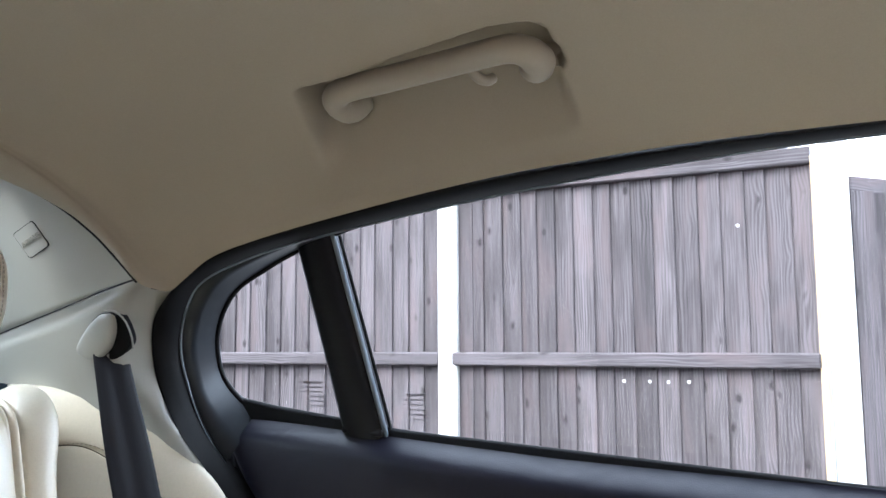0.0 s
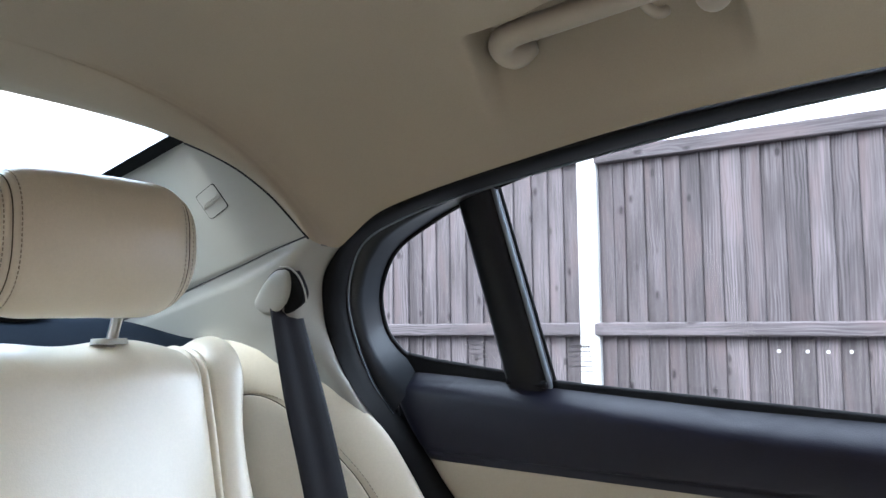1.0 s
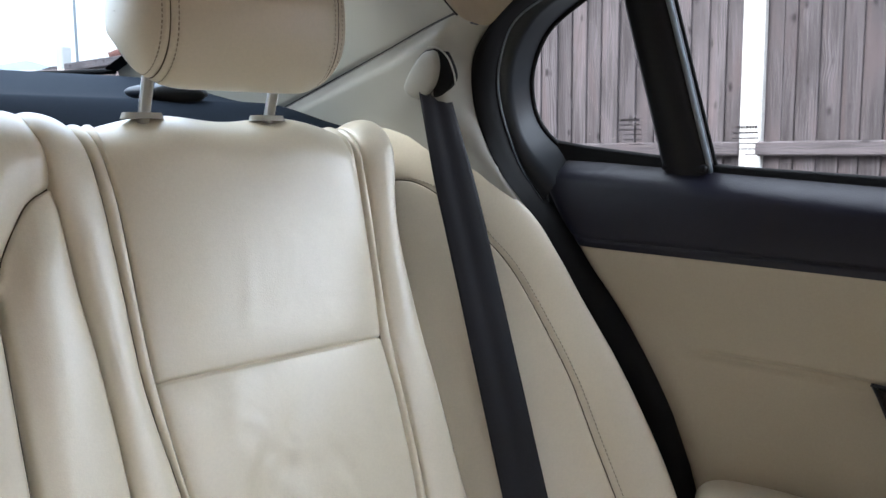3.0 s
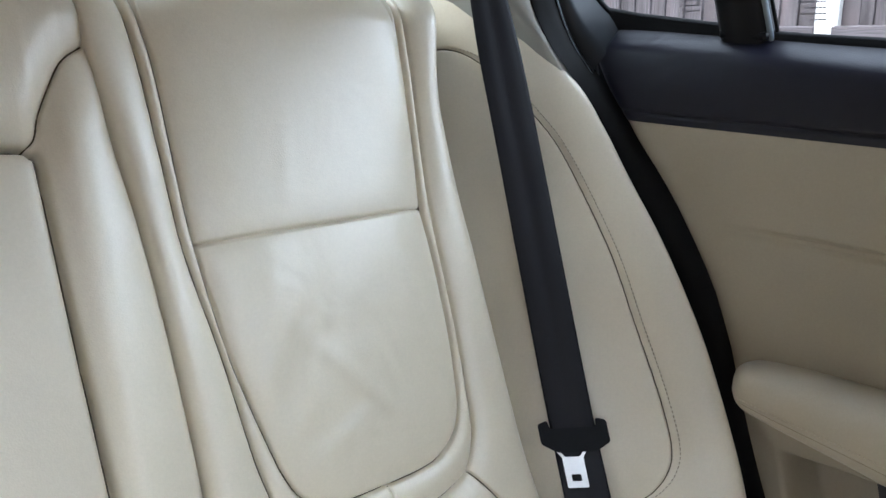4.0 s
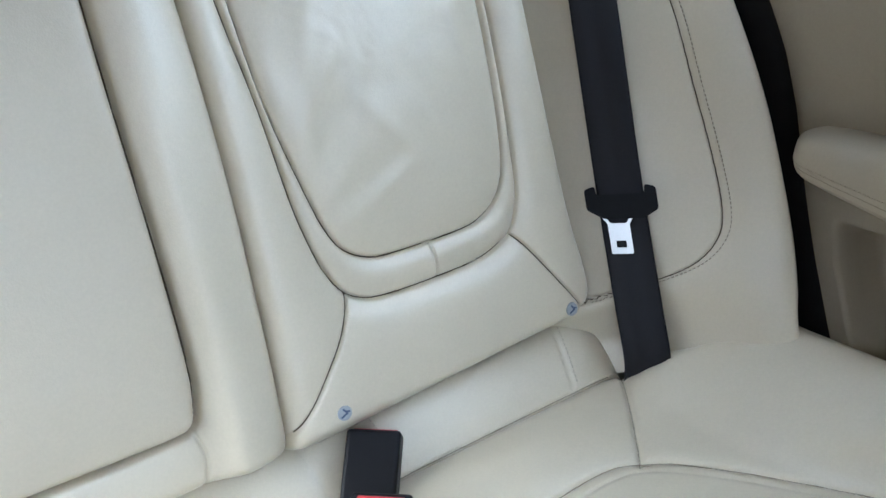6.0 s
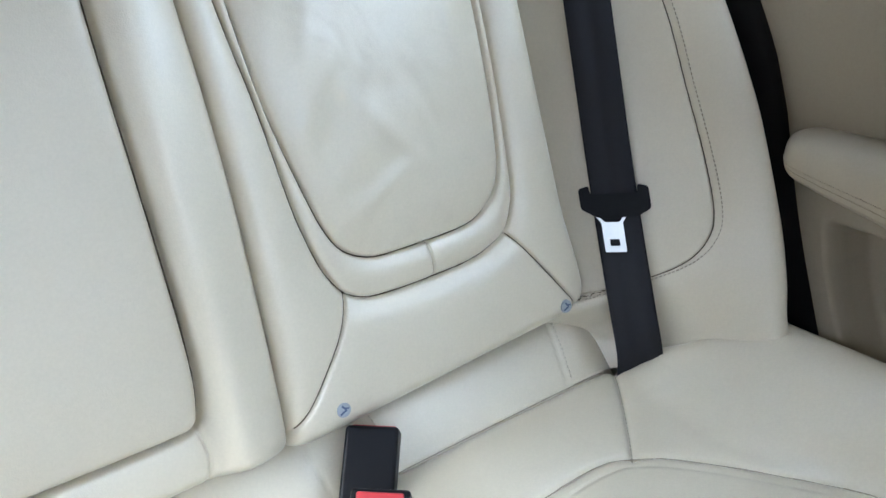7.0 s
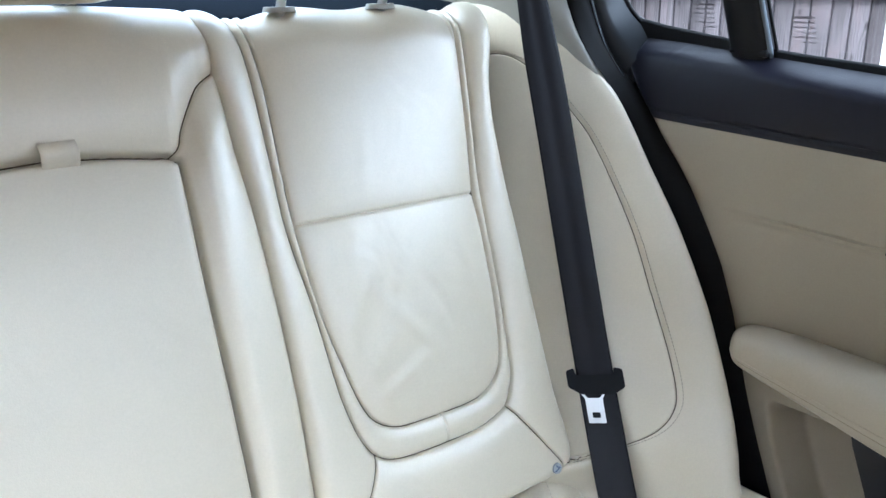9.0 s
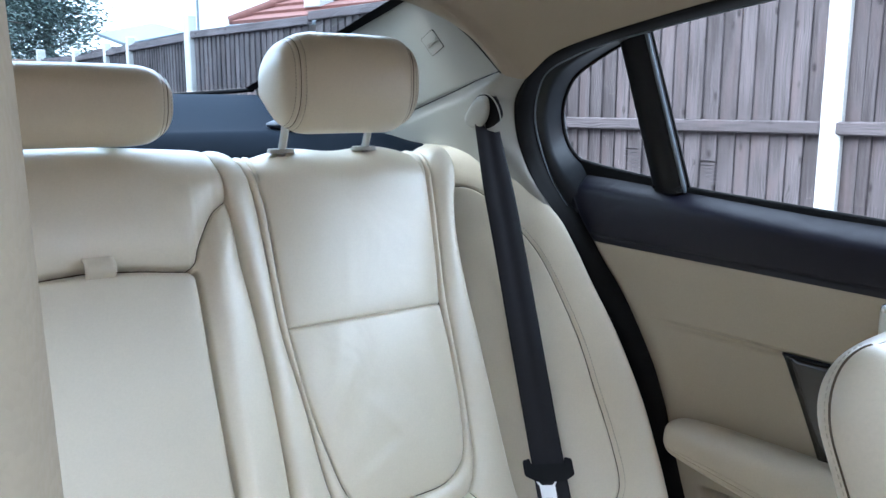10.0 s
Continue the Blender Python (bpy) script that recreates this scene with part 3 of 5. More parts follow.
    under(loft("quarter_sill_strip", rows, RUBBER), win)
    # unreadable etched writing, mirrored from inside
    random.seed(4)
    for y0, z0 in ((-0.140, 1.106), (-0.284, 1.094)):
        bm = bmesh.new()
        for r, (w, h) in enumerate(((0.024, 0.0030), (0.026, 0.0019), (0.028, 0.0014), (0.022, 0.0014), (0.026, 0.0014), (0.016, 0.0014))):
            z = z0 + 0.030 - r * 0.0058
            y = y0 - 0.0
            while y < y0 + w:
                d = random.uniform(0.0016, 0.004)
                q = bmesh.ops.create_cube(bm, size=1)["verts"]
                bmesh.ops.scale(bm, vec=(0.0004, d, h), verts=q)
                bmesh.ops.translate(bm, vec=(0.757 - 0.29 * (z - 1.08), y + d / 2, z), verts=q)
                y += d + 0.0008
        under(part("etched_writing", bm, ETCH), win)
    return win


DOOR_Z = (0.20, 0.30, 0.40, 0.50, 0.574, 0.65, 0.728, 0.787, 0.865, 0.922, 0.977, 1.02, 1.052, 1.08, 1.12)
DOOR_Y = (-0.434, -0.394, -0.339, -0.279, -0.247, -0.227, -0.205, -0.179, -0.129, -0.093, -0.054, -0.022, 0.000, 0.014, 0.02)


def sill_z(y):
    return np.interp(y, (-1.15, -0.8, -0.44, -0.30, -0.17, -0.10, -0.03, 0.0, 0.012), (1.030, 1.050, 1.068, 1.079, 1.0895, 1.0945, 1.0985, 1.091, 1.075))


def door_x(Y, Z, S):
    """How far from the car's middle the door lining lies."""
    band = 0.728 - 0.008 * np.sin(np.pi * np.clip((Z - 0.955) / 0.12, 0, 1))
    cream = 0.7245 + 0.016 * step(0.975 - Z, 0.0, 0.10)
    low = cream + 0.011 * step(0.873 - Z, 0.0, 0.016) * step(S, 0.03, 0.16) + 0.0060 * np.exp(-(((Z - 0.869) / 0.0030) ** 2)) * step(S, 0.03, 0.2)
    x = np.where(Z > 0.9805 - 0.013 * (-0.06 - Y), band, low)
    top = sill_z(Y) - Z
    x = x + 0.025 * (1 - step(top, 0.0, 0.040)) ** 1.5
    x = x + 0.0014 * np.exp(-(((Z - 0.9915 + 0.013 * (-0.06 - Y)) / 0.0022) ** 2))
    # map pocket hollow below the armrest
    hollow = step(S, 0.052, 0.068) * (1 - step(Z, 0.605, 0.628)) * step(Z, 0.30, 0.34)
    x = x + 0.060 * hollow
    x = x + 0.020 * np.exp(-S / 0.006) + 0.006 * np.exp(-S / 0.02)
    return x


def build_door():
    door = thing("car_door", "rear car door with dark upper band, cream lining and armrest", "car door", at=(0.75, -0.4, 0.25))
    s = np.r_[np.linspace(0, 0.05, 26), np.linspace(0.055, 0.3, 50), np.linspace(0.31, 0.95, 60)]
    cut, rows = 0.86, 300
    w = np.r_[np.linspace(0, cut, rows), np.linspace(cut, 1, 91)[1:]]
    S, W = np.meshgrid(s, w, indexing="ij")
    Z = 0.25 + W * 0.85
    for _ in range(4):
        Y = np.interp(Z, DOOR_Z, DOOR_Y) - S
        border = 0.9805 - 0.013 * (-0.06 - Y)
        Z = np.where(W < cut, 0.25 + W / cut * (border - 0.25), border + (W - cut) / (1 - cut) * (sill_z(Y) - border))
    Y = np.interp(Z, DOOR_Z, DOOR_Y) - S
    X = door_x(Y, Z, S)
    P = np.stack([X, Y, Z], -1)
    side = P[0].copy()
    side[:, 0] = 0.80
    P = np.concatenate([side[None], P])
    top = P[:, -1:].copy()
    top[..., 0] += 0.012
    top[..., 2] -= 0.004
    P = np.concatenate([P, top], 1)
    dark = np.zeros((P.shape[0] - 1, P.shape[1] - 1), bool)
    dark[:, rows - 1:] = True
    dark[:1] = True
    under(grid_mesh("upper_band", P, INK, cells=dark, flip=True), door)
    # the lining's lower light is carried by the darker cream
    under(grid_mesh("lining", P, VINYL_SHADED, cells=~dark, flip=True), door)
    # stitched line along the band
    ys = np.linspace(-0.09, -1.0, 220)
    bm = bmesh.new()
    for y in ys:
        z = 0.9805 - 0.013 * (-0.06 - y) + 0.010
        q = bmesh.ops.create_cube(bm, size=1)["verts"]
        bmesh.ops.scale(bm, vec=(0.0009, 0.0027, 0.0009), verts=q)
        bmesh.ops.translate(bm, vec=(0.7262 - 0.0035, y, z), verts=q)
    under(part("stitching", bm, PLASTIC), door)
    # armrest: a long rounded pad
    n, m = 90, 48
    k = np.linspace(0, 1, n)
    yc = -0.233 - 0.78 * k ** 1.7
    grow = (1 - (1 - np.clip((-0.233 - yc) / 0.036, 0, 1)) ** 2.4) ** (1 / 2.4)
    ztop = np.interp(-yc, (0.247, 0.28, 0.32, 0.5, 1.05), (0.724, 0.728, 0.731, 0.738, 0.750))
    zbot = np.interp(-yc, (0.247, 0.30, 0.38, 0.47, 0.6, 1.05), (0.674, 0.666, 0.656, 0.643, 0.636, 0.635))
    xin = np.interp(-yc, (0.247, 0.30, 0.5, 1.05), (0.695, 0.690, 0.680, 0.675))
    th = np.linspace(0, 2 * np.pi, m)
    zc, hz = (ztop + zbot) / 2, (ztop - zbot) / 2
    xo = 0.765
    hx = (xo - xin) / 2
    sx = np.sign(np.cos(th)) * np.abs(np.cos(th)) ** 0.62
    sz = np.sign(np.sin(th)) * np.abs(np.sin(th)) ** 0.85
    wide_x = 0.45 + 0.55 * grow
    P = np.stack([xo - hx[:, None] * wide_x[:, None] * (1 - sx * grow[:, None]), np.repeat(yc[:, None], m, 1), zc[:, None] + (hz * grow)[:, None] * sz], -1)
    groove = np.exp(-(((th - 3.62) / 0.05) ** 2))
    P[..., 0] += 0.0035 * groove * grow[:, None]
    under(grid_mesh("armrest", P, ARMPAD, flip=False), door)
    line = P[3:, int(np.argmin(np.abs(th - 3.62)))]
    under(tube("armrest_seam", line, 0.0006, SEWING, sides=5), door)
    stitches("stitching", P[3:, int(np.argmin(np.abs(th - 3.62))) - 2] - (0.0004, 0, 0), THREAD, door, every=0.005, r=0.0005)
    # dark veneer panel under the crease and the pull behind it
    rows = []
    for a in np.linspace(0, 1, 20):
        z = 0.866 - 0.165 * a
        y0 = -0.420 - 0.072 * a
        ys = np.linspace(y0, -1.0, 40)
        rows.append(np.stack([0 * ys + 0.7445 - 0.0035, ys, 0 * ys + z], 1))
    under(loft("veneer_panel", rows, VENEER, label="glossy dark veneer panel", thick=0.004, flip=True), door)
    rim = [(0.741, -1.0, 0.868), (0.741, -0.6, 0.868), (0.741, -0.424, 0.868), (0.741, -0.418, 0.864), (0.741, -0.455, 0.785), (0.741, -0.492, 0.70)]
    under(tube("veneer_rim", spline(rim, 60), 0.0022, PLASTIC), door)
    under(block("door_pull", (0.014, 0.13, 0.080), (0.722, -0.612, 0.930), STEEL, label="bright metal door pull", bevel=0.006, seg=3, smooth=True), door)
    return door


def build_shell():
    """Plain panels that close the car where no view shows it."""
    def wall(name, size, at, label, mat=BODY):
        tagged(block(name, size, at, mat, bevel=0.004), label, "car body", kind="structure")
    wall("floor", (1.60, 3.0, 0.05), (CX, -0.75, 0.22), "dark carpeted car floor", RUBBER)
    wall("wall_east", (0.05, 1.9, 0.80), (0.835, -0.15, 0.62), "dark outer side panel of the car")
    wall("wall_east_front", (0.05, 1.1, 0.78), (0.80, -1.66, 0.64), "dark front door panel")
    wall("wall_west", (0.05, 3.0, 0.84), (-0.88, -0.75, 0.64), "dark left side panel of the car")
    wall("wall_front", (1.64, 0.06, 0.80), (CX, -2.2, 0.62), "dark dashboard bulkhead")
    wall("wall_back", (1.60, 0.03, 0.86), (CX, 0.32, 0.66), "dark panel behind the rear seat")
    # added block that keeps daylight from showing between seal and door
    wall("jamb_light_block", (0.02, 0.17, 0.40), (0.795, 0.085, 0.87), "black block added to stop daylight at the door jamb", RUBBER)
    wall("pillar_east", (0.07, 0.10, 0.36), (0.70, -1.13, 1.21), "cream middle pillar", TRIM)
    wall("pillar_west", (0.07, 0.10, 0.36), (-0.80, -1.13, 1.21), "cream middle pillar", TRIM)
    roof = np.array([[(CX + 0.70 * f, y, 1.42 + 0.115 * (1 - f * f) - 0.02 * max(0, y)) for f in np.linspace(-1, 1, 30)] for y in np.linspace(-1.40, 0.10, 20)])
    ob = grid_mesh("roof_panel", roof, BODY)
    mod = ob.modifiers.new("thick", "SOLIDIFY")
    mod.thickness = 0.01
    tagged(ob, "dark metal car roof panel", "car body", kind="structure")
    fr = np.array([[(CX + 0.64 * f, y, 1.345 + 0.115 * (1 - abs(f) ** 5)) for f in np.linspace(-1, 1, 40)] for y in np.linspace(-1.38, -1.145, 12)])
    tagged(grid_mesh("ceiling_front", fr, CLOTH), "cream cloth headliner over the front seats", "headliner", kind="structure")
    # outer pillars behind the cabin, both sides
    for name, s in (("quarter_panel_east", 1), ("quarter_panel_west", -1)):
        up = spline([(0.70, 0.02, 1.35), (0.60, 0.12, 1.42), (0.56, 0.3, 1.37), (0.52, 0.75, 1.26)], 30)
        lo = spline([(0.80, 0.03, 0.95), (0.82, 0.2, 0.95), (0.82, 0.5, 0.95), (0.80, 0.8, 0.95)], 30)
        for e in (up, lo):
            if s < 0:
                e[:, 0] = 2 * CX - e[:, 0]
        tagged(loft(name, [up + (lo - up) * f for f in np.linspace(0, 1, 8)], BODY, thick=0.01), "dark painted rear quarter panel", "car body", kind="structure")



# ---- the rear seat ----
SEAT_MID = 0.333
# seams of the outer seat: inner panel edge and the outer edge of its welt, from the top round the bottom
INNER = [(0.184, 0.33), (0.186, 0.25), (0.192, 0.199), (0.196, 0.159), (0.197, 0.058), (0.199, -0.003), (0.207, -0.086), (0.215, -0.136), (0.230, -0.203), (0.239, -0.234), (0.252, -0.257), (0.275, -0.271),
         (0.303, -0.275), (0.386, -0.274), (0.416, -0.267), (0.439, -0.250), (0.452, -0.226), (0.458, -0.19), (0.462, -0.134), (0.462, -0.060), (0.460, -0.003), (0.467, 0.06), (0.473, 0.12), (0.478, 0.18), (0.482, 0.25), (0.483, 0.33)]
OUTER = [(0.170, 0.33), (0.173, 0.25), (0.179, 0.205), (0.183, 0.160), (0.186, 0.073), (0.189, -0.008), (0.203, -0.106), (0.212, -0.198), (0.218, -0.234), (0.227, -0.269), (0.243, -0.297), (0.266, -0.310),
         (0.298, -0.3135), (0.346, -0.3135), (0.396, -0.311), (0.426, -0.303), (0.446, -0.293), (0.458, -0.273), (0.4655, -0.25), (0.469, -0.207), (0.472, -0.13), (0.472, -0.004), (0.479, 0.081), (0.486, 0.15), (0.492, 0.25), (0.494, 0.33)]
SPLIT = [(0.128, 0.34), (0.130, 0.25), (0.137, 0.216), (0.142, 0.16), (0.148, 0.09), (0.155, 0.02), (0.160, -0.074), (0.162, -0.19), (0.160, -0.279), (0.157, -0.36), (0.153, -0.43)]
SIDE = [(a + 0.0045, b) for a, b in [(0.530, 0.34), (0.528, 0.25), (0.524, 0.20), (0.517, 0.15), (0.513, 0.077), (0.513, 0.0), (0.517, -0.07), (0.521, -0.18), (0.526, -0.29), (0.534, -0.35), (0.536, -0.383), (0.530, -0.400), (0.512, -0.418)]]


def seam(d, depth=0.0058, w=0.0014, soft=0.004, reach=0.010):
    """A stitched-in line: a sharp groove with the padding drawn in beside it."""
    return -depth * np.exp(-((d / w) ** 2)) - soft * np.exp(-d / reach)


def stitches(name, points, mat, parent, every=0.006, r=0.0007, long=0.62):
    """A row of thread stitches along a line of places."""
    p = np.array(points)
    s = np.r_[0, np.cumsum(np.linalg.norm(np.diff(p, axis=0), axis=1))]
    verts, faces = [], []
    for a in np.arange(0, s[-1] - every, every):
        q = np.array([[np.interp(a + f * every, s, p[:, k]) for k in range(3)] for f in (0, long)])
        d = q[1] - q[0]
        d /= np.linalg.norm(d) + 1e-12
        x = np.cross(d, (0.3, 0.8, 0.5))
        x /= np.linalg.norm(x)
        y = np.cross(d, x)
        b = len(verts)
        for e in q:
            verts += [e + r * (x * i + y * j) for i, j in ((1, 0), (0, 1), (-1, 0), (0, -1))]
        faces += [(b + i, b + (i + 1) % 4, b + 4 + (i + 1) % 4, b + 4 + i) for i in range(4)] + [(b + 3, b + 2, b + 1, b), (b + 4, b + 5, b + 6, b + 7)]
    return under(link_mesh(name, verts, faces, mat), parent)


def build_seat_back(seat):
    """The outer seat's back with its sewn panels."""
    u, v = np.linspace(0.118, 0.548, 360), np.linspace(-0.44, 0.345, 630)
    U, V = np.meshgrid(u, v, indexing="ij")
    inn, out, spl, sid = (spline(c, 160) for c in (INNER, OUTER, SPLIT, SIDE))
    d_in, d_out = near_line(U, V, inn), near_line(U, V, out)
    mid = np.array([(0.199, -0.0025), (0.460, -0.0025)])
    d_mid = near_line(U, V, mid)
    tick = near_line(U, V, [(0.346, -0.275), (0.347, -0.313)])
    yl = near_line(U, V, spline([(0.244, -0.297), (0.225, -0.333), (0.201, -0.365), (0.179, -0.391), (0.155, -0.412)], 30))
    yr = near_line(U, V, spline([(0.446, -0.294), (0.479, -0.344), (0.520, -0.402)], 30))
    is_in, is_out = inside(U, V, inn), inside(U, V, out)
    lf = np.interp(V, spl[::-1, 1], spl[::-1, 0])
    rt = np.interp(V, sid[::-1, 1], sid[::-1, 0])
    bottom = V + np.interp(U, (0.15, 0.25, 0.40, 0.53), (0.434, 0.428, 0.420, 0.414))
    H = 0.010 * (1 - np.exp(-d_in / 0.035)) * is_in                       # padded panel
    H += np.where(is_out & ~is_in, 0.0035 * np.sin(np.pi * d_in / (d_in + d_out + 1e-9)), 0)   # welt
    H += np.where(~is_out, 0.014 * (1 - np.exp(-d_out / 0.02)), 0)       # side rolls
    for d in (d_in, d_out):
        H += seam(d)
    H += np.where(is_in, seam(d_mid, 0.0055, 0.0014, 0.003, 0.012), 0)
    H += np.where(is_out & ~is_in, seam(tick, 0.004, 0.0013, 0.001, 0.005), 0)
    H += np.where(~is_out, seam(yl, 0.005, 0.0014, 0.003, 0.010) + seam(yr, 0.005, 0.0014, 0.003, 0.010), 0)
    # soft creases in the lower panel
    for cu, cv, ang, ln, am in ((0.255, -0.065, 72, 0.045, 0.0018), (0.285, -0.075, 78, 0.05, -0.0020), (0.262, -0.145, 60, 0.035, -0.0016), (0.275, -0.175, 48, 0.04, 0.0018), (0.37, -0.13, 115, 0.05, -0.0014), (0.31, -0.19, 30, 0.04, -0.0016), (0.225, -0.05, 80, 0.03, 0.0014), (0.27, -0.09, 62, 0.05, 0.0026), (0.30, -0.11, 70, 0.045, -0.0022), (0.245, -0.12, 66, 0.04, 0.0020), (0.29, -0.215, 25, 0.05, 0.0024), (0.33, -0.16, 130, 0.06, 0.0020), (0.42, -0.07, 100, 0.05, 0.0016), (0.33, -0.05, 50, 0.04, -0.0008), (0.30, 0.06, 80, 0.05, 0.0008)):
        c, s = math.cos(radians(ang)), math.sin(radians(ang))
        a, b = (U - cu) * c + (V - cv) * s, -(U - cu) * s + (V - cv) * c
        H += 0.75 * am * np.exp(-((a / ln) ** 2) - (b / 0.010) ** 2) * is_in
    # rounded outer edges
    for e in (U - lf, rt - U):
        H -= (0.020 * np.exp(-np.clip(e, 0, None) / 0.005) + 0.006 * np.exp(-np.clip(e, 0, None) / 0.02)) * (1 - 0.78 * step(V, 0.09, 0.21)) + 4.0 * np.clip(-e, 0, 0.012)
    H -= 0.034 * np.exp(-np.clip(bottom, 0, None) / 0.006)
    # slight dip of the top edge between the headrest posts
    P = on_back(U, V, H)
    top = step(V, 0.15, 0.25)
    P[..., 2] -= top * 0.006 * (np.cos((U - SEAT_MID) / 0.07 * np.pi) * 0.5 + 0.5) * (np.abs(U - SEAT_MID) < 0.14)
    mu, mv = mids(U), mids(V)
    ok = (mu > mids(lf) - 0.011) & (mu < mids(rt) + 0.011) & (mids(bottom) > 0)
    ci, co = inside(mu, mv, inn), inside(mu, mv, out)
    left = mu < SEAT_MID
    skirt = inside(mu, mv, [(0.244, -0.297), (0.225, -0.333), (0.201, -0.365), (0.179, -0.391), (0.12, -0.43), (0.12, -0.46), (0.6, -0.46), (0.520, -0.402), (0.479, -0.344), (0.446, -0.294), (0.34, -0.25)]) & ~co
    back = thing("backrest", "cream leather seat back with sewn panels", "")
    back.parent = seat
    for k in ("category",):
        if k in back:
            del back[k]
    regions = (("upper_panel", ci & (mv > -0.0025), CREAM), ("lower_panel", ci & (mv <= -0.0025), CREAM_WORN), ("welt", co & ~ci, CREAM), ("inner_roll", ~co & left & ~skirt, CREAM), ("outer_roll", ~co & ~left & ~skirt, CREAM), ("bottom_panel", skirt, CREAM))
    for name, cells, mat in regions:
        grid_mesh(name, P, mat, back, cells=cells & ok, flip=True)
    # thin dark tubes put the shade of the grooves into colour
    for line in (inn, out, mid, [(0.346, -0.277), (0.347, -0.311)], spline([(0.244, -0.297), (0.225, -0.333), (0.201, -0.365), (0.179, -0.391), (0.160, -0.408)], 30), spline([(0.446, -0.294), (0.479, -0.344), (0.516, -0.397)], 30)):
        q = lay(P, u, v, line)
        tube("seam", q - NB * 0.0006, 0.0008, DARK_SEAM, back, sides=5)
    # child-seat anchor tags
    for uu, vv in ((0.207, -0.404), (0.499, -0.397)):
        at = on_back(np.array([[uu]]), np.array([[vv]]), np.array([[0.0125]]))[0, 0]
        bm = bmesh.new()
        bmesh.ops.create_cone(bm, cap_ends=True, segments=24, radius1=0.0078, radius2=0.0072, depth=0.0022)
        q = Matrix((Vector((1, 0, 0)), Vector(UPB), -Vector(NB))).transposed().to_4x4()
        q.translation = Vector(at)
        bmesh.ops.transform(bm, matrix=q, verts=bm.verts)
        tag = part("anchor_tag", bm, BADGE, seat, "round blue-grey tag")
        bm = bmesh.new()
        for x, y, w, h, r in ((0.0005, 0.002, 0.0018, 0.006, 35), (-0.001, -0.002, 0.008, 0.0016, 20), (0.003, 0.001, 0.0014, 0.005, 70)):
            c = bmesh.ops.create_cube(bm, size=1)["verts"]
            bmesh.ops.scale(bm, vec=(w, h, 0.0006), verts=c)
            bmesh.ops.transform(bm, matrix=pose(x, y, 0.0014, 0, 0, r), verts=c)
        bmesh.ops.transform(bm, matrix=q, verts=bm.verts)
        part("tag_mark", bm, NAVY, tag)


def build_centre_back(seat):
    """Middle of the seat back with its fold-down armrest."""
    u, v = np.linspace(CX - 0.218, 0.164, 320), np.linspace(-0.44, 0.345, 630)
    U, V = np.meshgrid(u, v, indexing="ij")
    A = np.abs(U - CX)                                   # away from the middle line
    spl = spline([(a - CX, b) for a, b in SPLIT], 160)
    rt = np.interp(V, spl[::-1, 1], spl[::-1, 0])
    arm = spline([(0.0, 0.108), (0.06, 0.104), (0.112, 0.0975), (0.126, 0.096), (0.133, 0.090), (0.1365, 0.078), (0.1375, -0.05), (0.140, -0.2), (0.140, -0.30), (0.136, -0.345), (0.127, -0.367), (0.10, -0.371), (0.0, -0.371)], 200)
    wing_seam = spline([(0.196, 0.188), (0.173, 0.172), (0.159, 0.151), (0.145, 0.124), (0.139, 0.106), (0.129, 0.097)], 40)
    low = spline([(0.127, -0.367), (0.132, -0.389), (0.132, -0.403), (0.126, -0.43)], 20)
    d_arm, d_wing, d_low = near_line(A, V, arm), near_line(A, V, wing_seam), near_line(A, V, low)
    is_arm = inside(A, V, np.vstack([arm, [(-0.05, -0.371), (-0.05, 0.108)]]))
    edge = np.clip(rt - A, 0, None)
    past = np.clip(A - rt, 0, 0.012)
    brow = np.interp(A, (0.0, 0.129, 0.139, 0.145, 0.159, 0.173, 0.196), (0.10, 0.097, 0.106, 0.124, 0.151, 0.172, 0.188))
    roll = 0.017 * step(A, 0.130, 0.166) * (1 - 0.40 * step(A, 0.168, 0.208)) * step(brow + 0.03 - V, 0, 0.10)
    H = np.where(is_arm, 0.012 * (1 - np.exp(-d_arm / 0.004)) + 0.004 * (1 - np.exp(-d_arm / 0.03)), np.where(A > 0.12, roll, 0))
    H += 0.016 * (1 - np.exp(-np.clip(V - brow - 0.002, 0, None) / 0.03)) * ~is_arm
    H -= 0.014 * np.exp(-((d_arm / 0.0034) ** 2)) + 0.004 * np.exp(-d_arm / 0.012) * ~is_arm
    H += seam(d_wing, 0.0055, 0.0014, 0.003, 0.010) + np.where(V < -0.36, seam(d_low, 0.003, 0.0016, 0.002, 0.008), 0)
    H -= (0.018 * np.exp(-edge / 0.005) + 0.006 * np.exp(-edge / 0.02)) * (1 - 0.78 * step(V, 0.09, 0.21)) + 3.0 * past
    H -= 0.034 * np.exp(-np.clip(V + 0.431, 0, None) / 0.006)
    P = on_back(U, V, H)
    P[..., 2] += 0.004 * step(V, 0.15, 0.25) * np.cos((U - CX) / 0.2 * np.pi)
    ma, mv = mids(A), mids(V)
    ok = (ma < mids(rt) + 0.009) & (mv > -0.431)
    arm_c = inside(ma, mv, np.vstack([arm, [(-0.05, -0.371), (-0.05, 0.108)]]))
    head = ~arm_c & (mv > np.interp(ma, (0.0, 0.129, 0.139, 0.145, 0.159, 0.173, 0.196), (0.10, 0.097, 0.106, 0.124, 0.151, 0.172, 0.188)))
    back = new("centre_backrest")
    back.parent = seat
    back["label"] = "cream leather centre back with folded armrest"
    grid_mesh("folding_armrest", P, CREAM_MATT, back, cells=arm_c & ok, flip=True)
    grid_mesh("shoulder_panel", P, CREAM, back, cells=head & ok, flip=True)
